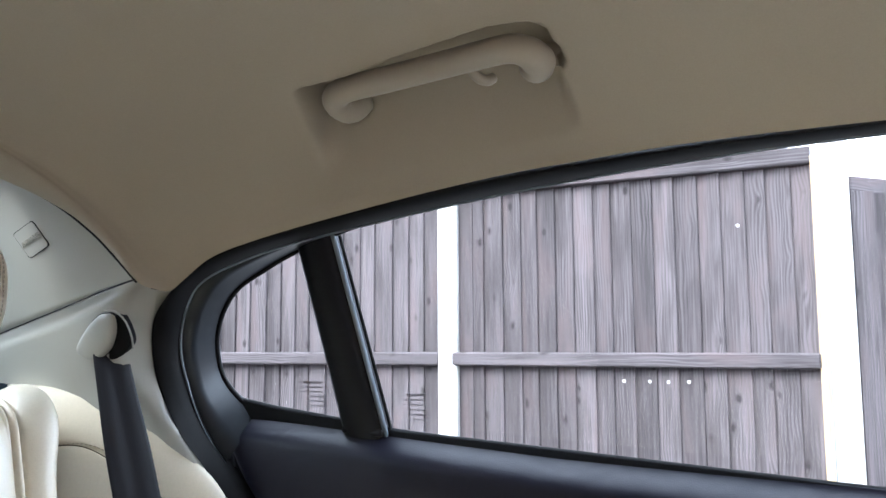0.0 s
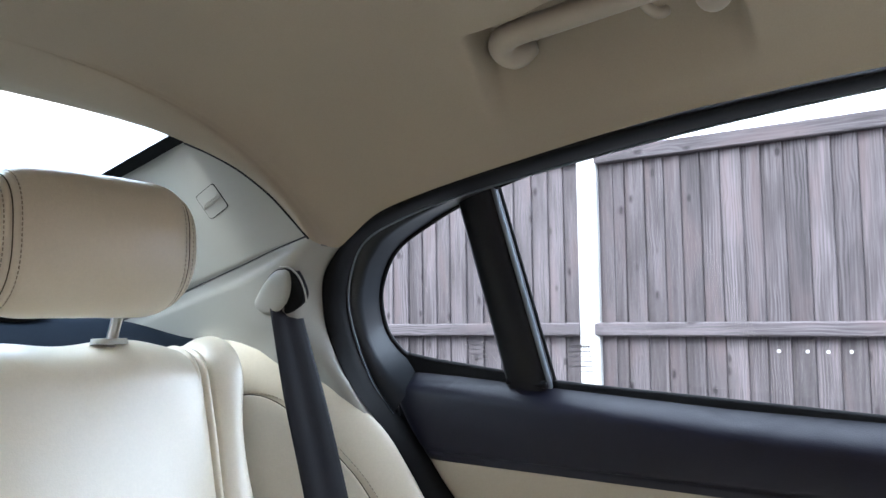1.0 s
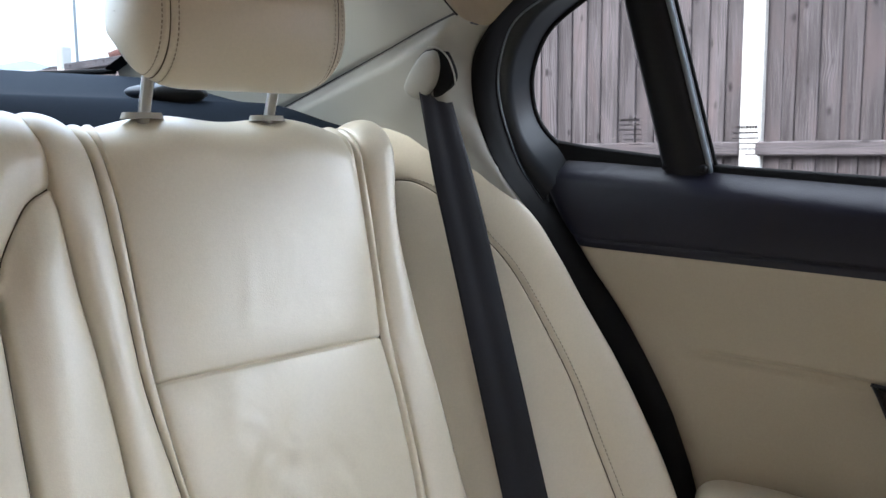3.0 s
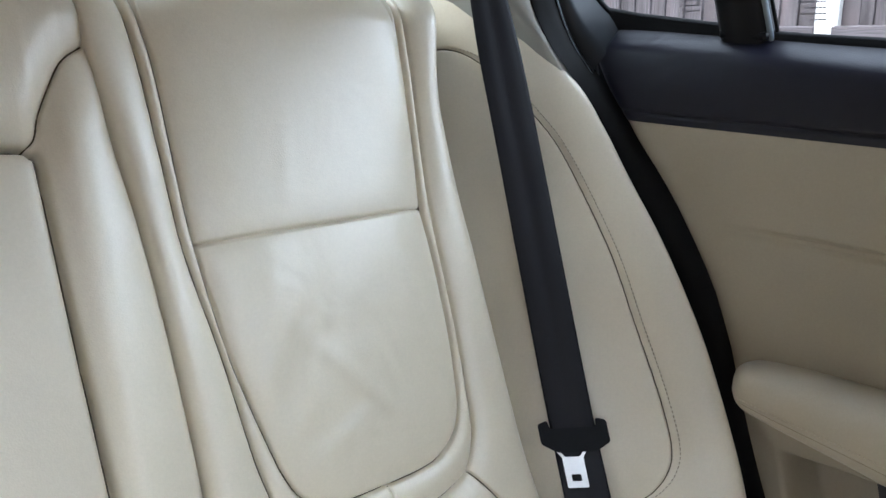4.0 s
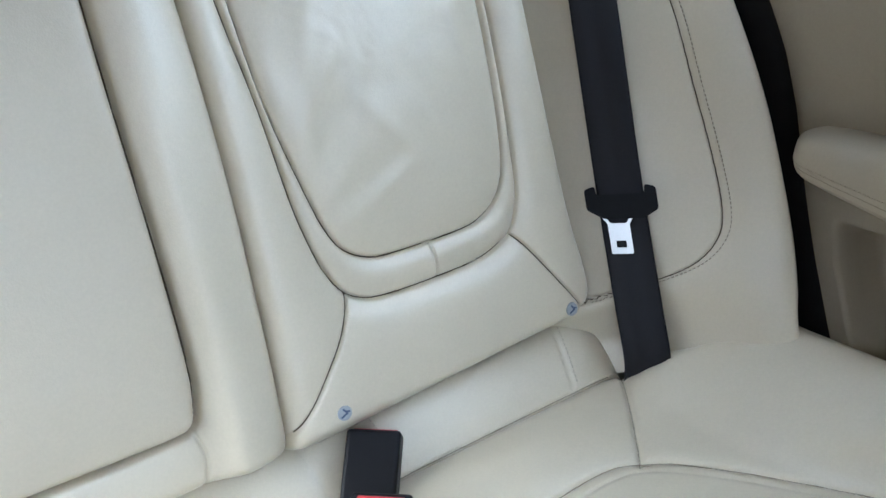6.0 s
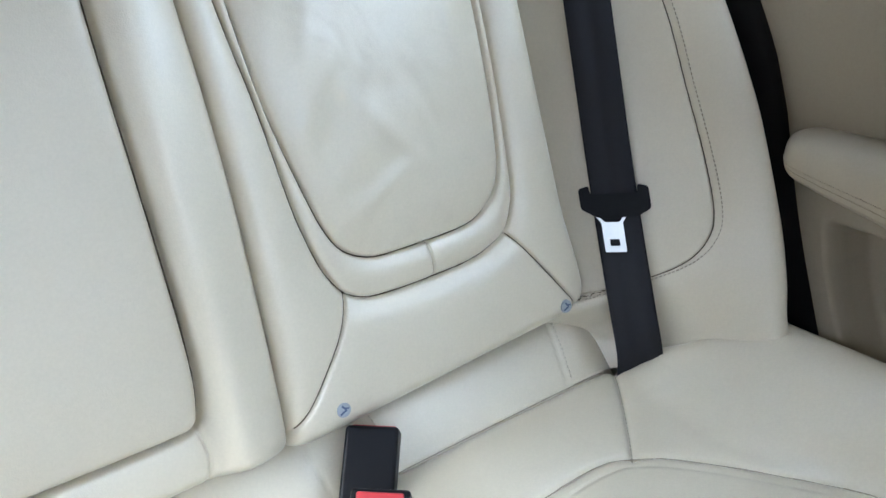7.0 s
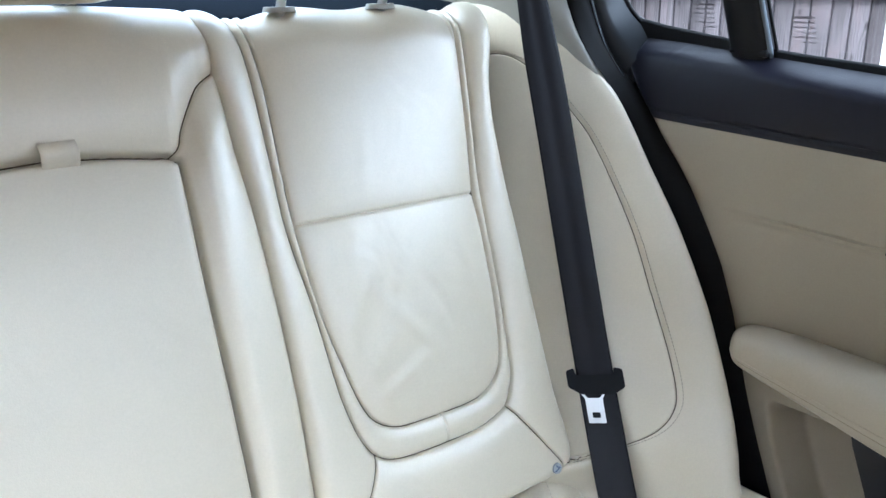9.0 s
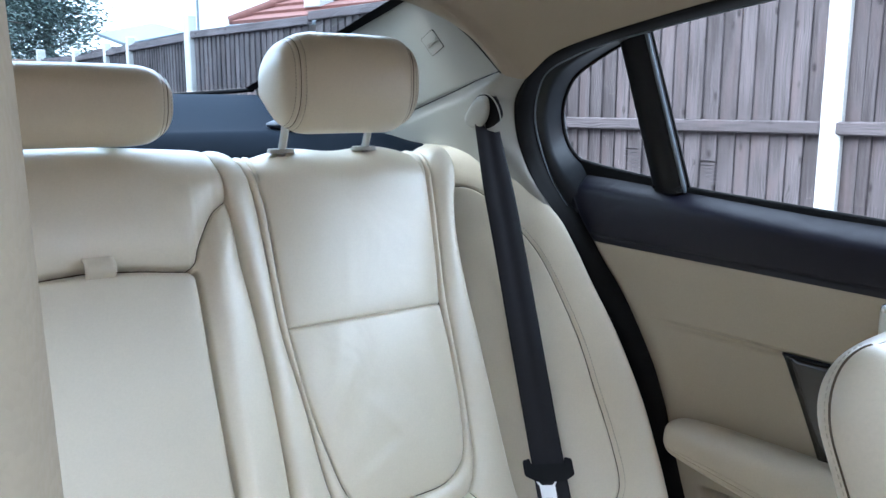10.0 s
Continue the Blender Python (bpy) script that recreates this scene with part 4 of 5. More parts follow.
    grid_mesh("roll", P, CREAM, back, cells=~head & ~arm_c & ok & (mids(U) > CX), flip=True)
    grid_mesh("roll", P, CREAM, back, cells=~head & ~arm_c & ok & (mids(U) <= CX), flip=True)
    # groove shade drawn as dark tubes along the armrest and shoulder seams
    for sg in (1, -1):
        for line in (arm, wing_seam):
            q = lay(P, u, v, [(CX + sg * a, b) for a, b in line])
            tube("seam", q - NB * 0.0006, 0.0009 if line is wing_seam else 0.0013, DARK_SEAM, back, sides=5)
    # pull strap at the armrest's top edge
    w = np.linspace(0, 1, 14)
    prof = [(0.098 + 0.027 * t, 0.006 + 0.013 * math.sin(math.pi * min(1, t * 1.15)) ** 0.8) for t in w]
    rows = [on_back(np.linspace(-0.058, -0.022, 8), np.full(8, a), np.full(8, b)) for a, b in prof]
    loft("pull_strap", rows, CREAM_MATT, back, thick=0.003)
    return back


WA, WV, WU = -0.031, -0.227, 1.1      # the side wing: how far proud of the seat back, by height and by width
RIM = [(0.560, 0.285), (0.606, 0.259), (0.623, 0.238), (0.651, 0.192), (0.671, 0.154), (0.6845, 0.105), (0.690, 0.05), (0.693, -0.012), (0.698, -0.1), (0.698, -0.2), (0.694, -0.272), (0.687, -0.35), (0.678, -0.41), (0.670, -0.45), (0.664, -0.50)]
WING_SEAM = [(a + 0.003 + (0.003 if b > -0.12 else 0.0), b) for a, b in [(0.560, 0.199), (0.576, 0.198), (0.589, 0.194), (0.601, 0.183), (0.612, 0.163), (0.626, 0.125), (0.636, 0.089), (0.645, 0.047), (0.650, -0.013), (0.653, -0.10), (0.653, -0.18), (0.650, -0.26), (0.645, -0.318), (0.636, -0.348), (0.618, -0.372), (0.594, -0.387), (0.565, -0.397), (0.524, -0.404)]]


def build_wing(seat):
    """The padded side wing between seat and door."""
    u, v = np.linspace(0.500, 0.716, 260), np.linspace(-0.50, 0.31, 560)
    U, V = np.meshgrid(u, v, indexing="ij")
    rim, sm = spline(RIM, 200), spline(WING_SEAM, 200)
    rim[:, 0] += 0.011
    rim[:, 1] += 0.010 * step(rim[:, 1], 0.1, 0.25)
    edge_u = np.interp(V, rim[::-1, 1], rim[::-1, 0])
    e = np.minimum(np.clip(edge_u - U, 0, None), near_line(U, V, rim))
    d = near_line(U, V, sm)
    isin = inside(U, V, np.vstack([sm, [(0.48, -0.404), (0.48, 0.199)]]))
    H = np.where(isin, -0.010 * (1 - np.exp(-d / 0.02)), 0.012 * (1 - np.exp(-d / 0.03)))
    H += seam(d, 0.0022, 0.0014, 0.003, 0.008)
    H -= 0.016 * (1 - step(U, 0.53, 0.605)) * isin
    H -= 0.020 * np.exp(-(((U - 0.585) / 0.045) ** 2) - ((V + 0.42) / 0.05) ** 2)
    H -= 0.06 * step(-V, 0.395, 0.47) * (1 - step(U, 0.575, 0.655))
    H -= 0.034 * np.exp(-e / 0.007) + 0.007 * np.exp(-e / 0.025)
    P = on_back(U, np.minimum(V, V_TOP), WA + WV * V + WU * (U - 0.576) + 1.3 * H)
    P += UPB * np.clip(V - V_TOP, 0, None)[..., None]
    mu, mv = mids(U), mids(V)
    ok = (mu < mids(edge_u)) & (mv < np.interp(mu, (0.50, 0.53, 0.56, 0.60), (0.19, 0.225, 0.285, 0.305)))
    wing = new("side_wing")
    wing.parent = seat
    wing["label"] = "padded cream leather side wing with stitched seam"
    ins = inside(mu, mv, np.vstack([sm, [(0.48, -0.404), (0.48, 0.199)]]))
    grid_mesh("wing_panel", P, CREAM, wing, cells=ok & ins, flip=True)
    grid_mesh("wing_rim", P, CREAM, wing, cells=ok & ~ins, flip=True)
    w = lay(P, u, v, [(a + 0.0030, b - 0.0004) for a, b in sm]) - NB * 0.0010
    # dark tube carries the shade of the wing's seam groove
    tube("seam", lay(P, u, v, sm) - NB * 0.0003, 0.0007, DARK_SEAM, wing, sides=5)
    ob = stitches("stitching", w, SEWING, seat, every=0.0052, r=0.0006)
    ob.parent = wing
    ob.matrix_parent_inverse = Matrix()


def build_cushion(seat):
    """Seat cushion: a rear roll, the sitting panel and the raised outer corner."""
    u, y = np.linspace(CX - 0.21, 0.735, 330), np.linspace(-0.66, -0.055, 300)
    U, Y = np.meshgrid(u, y, indexing="ij")
    joint_y = np.full_like(U, -0.167)
    Z = 0.452 + 0.02 * step(-Y, 0.2, 0.5) - 0.03 * step(-Y, 0.58, 0.66)
    dj = np.abs(Y - joint_y)
    roll = Y > joint_y
    # rear roll rises to the seat back
    Zr = 0.437 + 0.055 * np.sin(np.clip((Y - joint_y) / 0.085, 0, 1) * np.pi / 2)
    d_end = np.clip(0.576 - U, 0, None)
    Zr -= np.where(roll, 0.08 * np.exp(-d_end / 0.010), 0)
    Z = np.where(roll & (U < 0.576), Zr, Z)
    front = ~roll
    Z -= np.where(front & (U < 0.575), 0.022 * np.exp(-dj / 0.018), 0)
    border = np.interp(Y, (-0.66, -0.486, -0.42, -0.353, -0.306, -0.25, -0.2, -0.165), (0.61, 0.576, 0.535, 0.489, 0.444, 0.491, 0.531, 0.556))
    out = U - border
    Z += np.where(~roll | (U > 0.576), 0.064 * step(U, 0.52, 0.69) * step(out, 0.0, 0.06) + 0.006 * np.exp(-(((U - 0.555) / 0.040) ** 2) - ((Y + 0.222) / 0.035) ** 2) * step(out, -0.006, 0.014), 0)
    Z -= 0.07 * step(U, 0.665, 0.735) ** 2
    rear = np.clip(Y - np.interp(U, (0.545, 0.58, 0.61, 0.66, 0.70, 0.735), (-0.172, -0.197, -0.228, -0.260, -0.278, -0.305)) + 0.024, 0, None)
    Z -= np.where((U > 0.546) & (Y < joint_y + 0.2), np.minimum(0.008 * (rear / 0.024) ** 2 + 3.0 * np.clip(rear - 0.024, 0, None), 0.12), 0) * np.where(roll & (U < 0.576), 0, 1)
    diag = near_line(U, Y, [(0.556, -0.165), (0.531, -0.20), (0.491, -0.25), (0.442, -0.308)])
    arc = spline([(CX - 0.2, -0.302), (0.15, -0.300), (0.25, -0.296), (0.328, -0.294), (0.403, -0.293), (0.446, -0.306), (0.489, -0.353), (0.535, -0.42), (0.576, -0.486), (0.60, -0.56), (0.61, -0.66)], 120)
    d_arc = near_line(U, Y, arc)
    d_arc2 = np.abs(d_arc - 0.016) + np.where(Y > np.interp(U, arc[:, 0], arc[:, 1]), 0.02, 0)
    Z += np.where(front, seam(diag, 0.004, 0.0018, 0.006, 0.012) + seam(d_arc, 0.003, 0.0018, 0.004, 0.010) + seam(d_arc2, 0.0018, 0.0016, 0.0, 0.01), 0)
    for us in (0.500, 0.236, 0.165):
        ds = np.abs(U - us - 0.25 * (Y + 0.11) * (1 if us > 0.3 else -1))
        Z += np.where(roll & (U < 0.578), seam(ds, 0.0025, 0.0015, 0.001, 0.006), 0)
    Z += 0.004 * np.exp(-(((U - 0.36) / 0.12) ** 2) - ((Y + 0.235) / 0.05) ** 2)
    P = np.stack([U, Y, Z], -1)
    mu, my = mids(U), mids(Y)
    cush = new("cushion")
    cush.parent = seat
    cush["label"] = "cream leather seat cushion"
    r = (my > -0.167) & (mu < 0.576)
    arcin = my < np.interp(mu, arc[:, 0], arc[:, 1])
    arcin &= mu < 0.60
    corner = ~r & ~arcin & ((mu > 0.566) | (mu > 0.452 + (my + 0.308) * 0.8))
    for name, cells in (("rear_roll", r), ("sitting_panel", ~r & arcin), ("outer_corner", corner & ~arcin), ("rear_panel", ~r & ~arcin & ~corner)):
        grid_mesh(name, P, CREAM, cush, cells=cells)
    # tan tubes colour in the soft shade of the cushion's seam grooves
    for line in ([(0.556, -0.168), (0.531, -0.20), (0.491, -0.25), (0.442, -0.308)], [(CX - 0.2, -0.1675), (0.2, -0.1675), (0.4, -0.1675), (0.552, -0.1675)], arc):
        tube("seam", lay(P, u, y, spline(line, 60)) + (0, 0, 0.0005), 0.0006, SEWING, cush, sides=5)
    block("seat_base", (0.94, 0.58, 0.16), (0.26, -0.37, 0.33), VINYL_SHADED, cush, bevel=0.02)
    for us, sg in ((0.507, 1), (0.243, -1)):
        line = [(us + 0.25 * (yy + 0.11) * sg, yy, 0.4375 + 0.055 * math.sin(min(1, (yy + 0.167) / 0.085) * math.pi / 2)) for yy in np.linspace(-0.162, -0.09, 20)]
        st = stitches("stitching", line, THREAD, seat, every=0.0055, r=0.0006)
        st.parent = cush
        st.matrix_parent_inverse = Matrix()


def build_headrest(at, size, posts, label, tilt=-12, reach=0.09, shift=0.0, foot_y=0.052, full=0.56, power=2.4, sewn=0.77):
    """A padded headrest on two metal posts; at is its middle, size its width, depth and height."""
    rest = thing("headrest", label, "headrest", "rear headrests", at=at)
    m = 72
    w, d, h = size
    bow = full + (1 - full) * np.sin(np.linspace(0, np.pi / 2, 40))
    a = np.unique(np.r_[np.linspace(-full, full, 61), bow, -bow, np.linspace(sewn - 0.12, sewn + 0.12, 49), -np.linspace(sewn - 0.12, sewn + 0.12, 49)].round(6))
    n = len(a)
    th = np.linspace(0, 2 * np.pi, m)
    end = np.clip((np.abs(a) - full) / (1 - full), 0, 1)
    rz = np.clip(1 - end ** power, 1e-6, 1) ** (1 / power)
    ry = np.clip(1 - end ** (power + 0.5), 1e-6, 1) ** (1 / (power + 0.5))
    sy = np.sign(np.cos(th)) * np.abs(np.cos(th)) ** 0.92
    sz = np.sign(np.sin(th)) * np.abs(np.sin(th)) ** 0.74
    P = np.empty((n, m, 3))
    P[..., 0] = (w / 2 * a)[:, None]
    P[..., 1] = d / 2 * ry[:, None] * sy + 0.014 * (P[..., 0] / (w / 2)) ** 2
    P[..., 2] = h / 2 * rz[:, None] * sz
    pitch = 0.0065 / (w / 2)
    apart = np.abs(np.abs(a) - sewn)
    dent = 0.030 * np.exp(-((apart / (0.35 * pitch)) ** 2)) + 0.016 * np.exp(-(((apart - pitch) / (0.30 * pitch)) ** 2)) + 0.012 * np.exp(-((apart / (1.6 * pitch)) ** 2))
    P[..., 1:] *= (1 - dent)[:, None, None]
    # the underside rises towards the back
    P[..., 2] += 0.024 * step(P[..., 1], 0.0, d / 2) * step(-P[..., 2], 0.0, h * 0.35)
    # fuller at the brow, tucked in at the chin
    P[..., 1] -= 0.010 * (P[..., 2] / (h / 2))
    q = pose(0, 0, 0, tilt, 0, 0)
    R = np.array(q.to_3x3())
    Q = P @ R.T
    grid_mesh("pad", Q, CREAM, rest)
    # middle line coloured dark for groove shade, stitch rows darkened for their holes
    for s in (-1, 1):
        for off in (-pitch, 0.0, pitch):
            line = Q[int(np.argmin(np.abs(a - s * (sewn + off))))]
            line = line + (line - line.mean(0)) * 0.004
            if off:
                stitches("stitching", line + np.array(at), SEWING, rest, every=0.0048, r=0.00055)
            else:
                tube("seam", line, 0.0006, DARK_SEAM, rest, sides=5)
    for x in (-posts, posts):
        top = np.array((x + shift, foot_y - 0.026, -h / 2 + 0.03))
        foot = np.array((x + shift, foot_y, -h / 2 - reach))
        tube("post", np.linspace(top, foot, 6), 0.006, STEEL, rest, "chrome post", sides=14)
        bm = bmesh.new()
        bmesh.ops.create_cone(bm, cap_ends=True, segments=28, radius1=0.0215, radius2=0.0195, depth=0.006)
        bmesh.ops.scale(bm, vec=(1, 0.62, 1), verts=bm.verts)
        bmesh.ops.translate(bm, vec=foot + (0, 0, 0.0095), verts=bm.verts)
        part("post_collar", bm, TRIM, rest, "cream plastic collar")
    return rest


def build_belt():
    """Webbing from the pillar guide to the cushion, with its sliding tongue."""
    belt = thing("seat_belt", "black seat belt with a metal tongue hanging by the seat", "seat belt", at=(0.58, -0.12, 0.45))
    path = spline([(0.5968, 0.0610, 1.184), (0.594, 0.0535, 1.155), (0.591, -0.006, 0.98), (0.584, -0.066, 0.81), (0.577, -0.122, 0.655), (0.560, -0.184, 0.53), (0.5575, -0.2035, 0.484), (0.560, -0.207, 0.455), (0.561, -0.206, 0.42)], 90)
    across = spline([(0.90, -0.42, 0.10), (0.80, -0.58, 0.08), (0.71, -0.70, 0.08), (0.68, -0.73, 0.10), (0.82, -0.57, 0.08)], 90)
    across /= np.linalg.norm(across, axis=1)[:, None]
    wide = np.linspace(0.0248, 0.0262, 90) * (0.80 + 0.20 * step(np.arange(90), 0, 16))
    f = np.linspace(-1, 1, 13)
    tang = np.gradient(path, axis=0)
    nrm = np.cross(across, tang)
    nrm /= np.linalg.norm(nrm, axis=1)[:, None]
    P = path[:, None] + across[:, None] * (wide[:, None] * f)[..., None] + nrm[:, None] * (0.0008 * np.cos(f * np.pi * 2))[None, :, None]
    ob = under(grid_mesh("webbing", P, WEB), belt)
    mod = ob.modifiers.new("thick", "SOLIDIFY")
    mod.thickness, mod.offset = 0.0016, 0
    # tongue
    k = int(np.argmin(np.abs(path[:, 2] - 0.641)))
    ax, dn = Vector(across[k]), -Vector(tang[k]).normalized()
    if dn.z > 0:
        dn = -dn
    out = ax.cross(dn).normalized()
    if out.y > 0:
        out = -out
    q = Matrix((ax, -dn, out)).transposed().to_4x4()
    q.translation = Vector(path[k]) + out * 0.004

    def plate(name, outline, holes, thick, mat, bevel, z=0.0, label=""):
        bm = bmesh.new()
        vs = [bm.verts.new((x, y, z)) for x, y in outline]
        face = bm.faces.new(vs)
        if holes:
            bm.faces.remove(face)
            edges = [bm.edges.get((vs[i], vs[(i + 1) % len(vs)])) for i in range(len(vs))]
            hv = [bm.verts.new((x, y, z)) for x, y in holes]
            edges += [bm.edges.new((hv[i], hv[(i + 1) % len(hv)])) for i in range(len(hv))]
            bmesh.ops.triangle_fill(bm, edges=edges, use_beauty=True, use_dissolve=False)
        bmesh.ops.solidify(bm, geom=list(bm.faces), thickness=thick)
        bmesh.ops.recalc_face_normals(bm, faces=bm.faces)
        if bevel:
            sharp = [e for e in bm.edges if len(e.link_faces) == 2 and e.calc_face_angle(0) > 0.9]
            bmesh.ops.bevel(bm, geom=sharp, offset=bevel, segments=2, affect="EDGES", profile=0.5)
        bmesh.ops.transform(bm, matrix=q, verts=bm.verts)
        return under(part(name, bm, mat, None, label), belt)

    def rounded(pts, r, n=4):
        out_pts = []
        for i, p in enumerate(pts):
            p = Vector(p)
            a, b = Vector(pts[i - 1]) - p, Vector(pts[(i + 1) % len(pts)]) - p
            a, b = p + a.normalized() * r, p + b.normalized() * r
            for t in np.linspace(0, 1, n + 1):
                out_pts.append(tuple(a * (1 - t) ** 2 + 2 * p * t * (1 - t) + b * t * t))
        return out_pts

    body = rounded([(-0.039, 0.011), (-0.039, -0.012), (-0.022, -0.022), (0.022, -0.022), (0.039, -0.012), (0.039, 0.013), (0.027, 0.016), (0.026, 0.006), (-0.026, 0.005), (-0.027, 0.015)], 0.0035)
    plate("tongue_body", body, None, 0.009, PLASTIC, 0.002, 0.006, "black plastic tongue body")
    blade = rounded([(-0.0275, -0.016), (-0.0187, -0.028), (-0.0187, -0.062), (0.0052, -0.062), (0.0052, -0.028), (0.0140, -0.016), (0.0100, -0.016), (0.0018, -0.0275), (-0.0153, -0.0275), (-0.0235, -0.016)], 0.0019)
    hole = rounded([(-0.0122, -0.047), (-0.0012, -0.047), (-0.0012, -0.055), (-0.0122, -0.055)], 0.0012)
    plate("blade", blade, hole, 0.0026, STEEL, 0.0, 0.004, "bright steel blade with a square hole")
    # guide on the pillar
    guide = thing("belt_guide", "cream plastic belt guide on the pillar trim", "belt guide", at=(0.58, 0.05, 1.19))
    nrm = Vector((-1, -0.17, -0.48)).normalized()
    up = (Vector((0, 0, 1)) - nrm * nrm.z).normalized()
    ay = up.cross(nrm).normalized()
    if ay.y > 0:
        ay = -ay                                 # towards the front of the car
    q = Matrix((ay, up, nrm)).transposed().to_4x4()
    mid = Vector((trim_x(0.057, 1.195), 0.057, 1.195))
    q.translation = mid + nrm * 0.002

    def dome(name, pts, high, mat, shift, label=""):
        o = np.array(spline(pts + pts[:1], 61)[:-1])
        c = o.mean(0)
        verts, faces = [], []
        prof = [(1.0, -0.012), (1.0, 0.2), (0.97, 0.55), (0.90, 0.8), (0.75, 0.93), (0.5, 1.0), (0.2, 1.03)]
        for s, z in prof:
            for x, y in o:
                verts.append(q @ Vector((c[0] + (x - c[0]) * s + shift[0], c[1] + (y - c[1]) * s + shift[1], z * high if z > 0 else z)))
        n = len(o)
        for r in range(len(prof) - 1):
            faces += [(r * n + i, r * n + (i + 1) % n, (r + 1) * n + (i + 1) % n, (r + 1) * n + i) for i in range(n)]
        faces.append(tuple(range((len(prof) - 1) * n, len(prof) * n)))
        return under(link_mesh(name, verts, faces, mat, None, label), guide)

    leaf = [(x * 1.10 - 0.001, y) for x, y in [(0.020, 0.029), (0.0255, 0.024), (0.0225, 0.006), (0.011, -0.014), (-0.005, -0.027), (-0.020, -0.030), (-0.0325, -0.022), (-0.031, -0.010), (-0.012, 0.012), (0.006, 0.0265)]]
    dome("slot", [(0.022, 0.030), (0.033, 0.021), (0.0375, 0.0), (0.0345, -0.014), (0.020, -0.026), (0.002, -0.030), (0.008, -0.012), (0.018, 0.012)], 0.0005, RUBBER, (0, 0), "black slot")
    # black base slightly larger than the cover paints the shade round its edge
    dome("cover_shade", [(x * 1.045, y * 1.045) for x, y in leaf], 0.0016, PLASTIC, (0, 0), "thin black base for the shade round the cover")
    dome("cover", leaf, 0.0085, TRIM, (0, 0), "cream teardrop cover")
    rim = [(0.014, 0.0320), (0.028, 0.0305), (0.0385, 0.019), (0.0415, 0.0), (0.0395, -0.016)]
    r3 = [q @ Vector((x, y, 0.0004)) for x, y in spline(rim, 30)]
    under(tube("lip", r3, 0.0011, TRIM), guide)
    return belt


def build_buckle(at, turn, label, press):
    """A belt buckle: black body with a red press button on its upper end."""
    b = thing("belt_buckle", label, "belt buckle", "belt buckles", at=at)
    b.rotation_euler = [radians(a) for a in turn]
    block("body", (0.053, 0.026, 0.095), (0, 0, -0.0475), PLASTIC, b, bevel=0.004, seg=3, smooth=False)
    block("button", (0.045 if not press else 0.042, 0.012 if not press else 0.018, 0.006), (0, 0.004 if not press else 0, -0.0005), RED, b, "red press button", bevel=0.002)
    block("strap", (0.045, 0.004, 0.10), (0, 0, -0.13), WEB, b, bevel=0.001)
    return b


def build_grab_handle():
    h = thing("grab_handle", "cream plastic grab handle on the headliner above the window", "grab handle", at=(0.51, -0.42, 1.40))
    p = spline([(x, y, 1.393 - 0.45 * (x - 0.54) + o) for x, y, o in ((0.520, -0.341, 0.006), (0.508, -0.335, -0.010), (0.495, -0.331, -0.014), (0.484, -0.337, -0.016), (0.479, -0.354, -0.016), (0.476, -0.391, -0.016), (0.472, -0.436, -0.016), (0.467, -0.492, -0.016), (0.467, -0.510, -0.016), (0.473, -0.521, -0.016), (0.486, -0.524, -0.013), (0.497, -0.519, -0.008), (0.510, -0.515, 0.006))], 90)
    t = np.linspace(0, 1, 90)
    r = 0.0112 + 0.0030 * (np.exp(-((t - 0.06) / 0.09) ** 2) + np.exp(-((t - 0.94) / 0.09) ** 2))
    under(tube("grip", p, r, HANDLE, sides=20), h)
    hook = [(0.474, -0.470, 1.406), (0.480, -0.472, 1.400), (0.485, -0.476, 1.396), (0.490, -0.480, 1.396), (0.495, -0.482, 1.399)]
    under(tube("coat_hook", spline(hook, 24), 0.0045, HANDLE, sides=12), h)
    for y in (-0.340, -0.528):
        under(block("mount", (0.02, 0.022, 0.014), (0.522, y, 1.420), HANDLE, bevel=0.005, turn=(0, 22, 0), smooth=True), h)
    return h


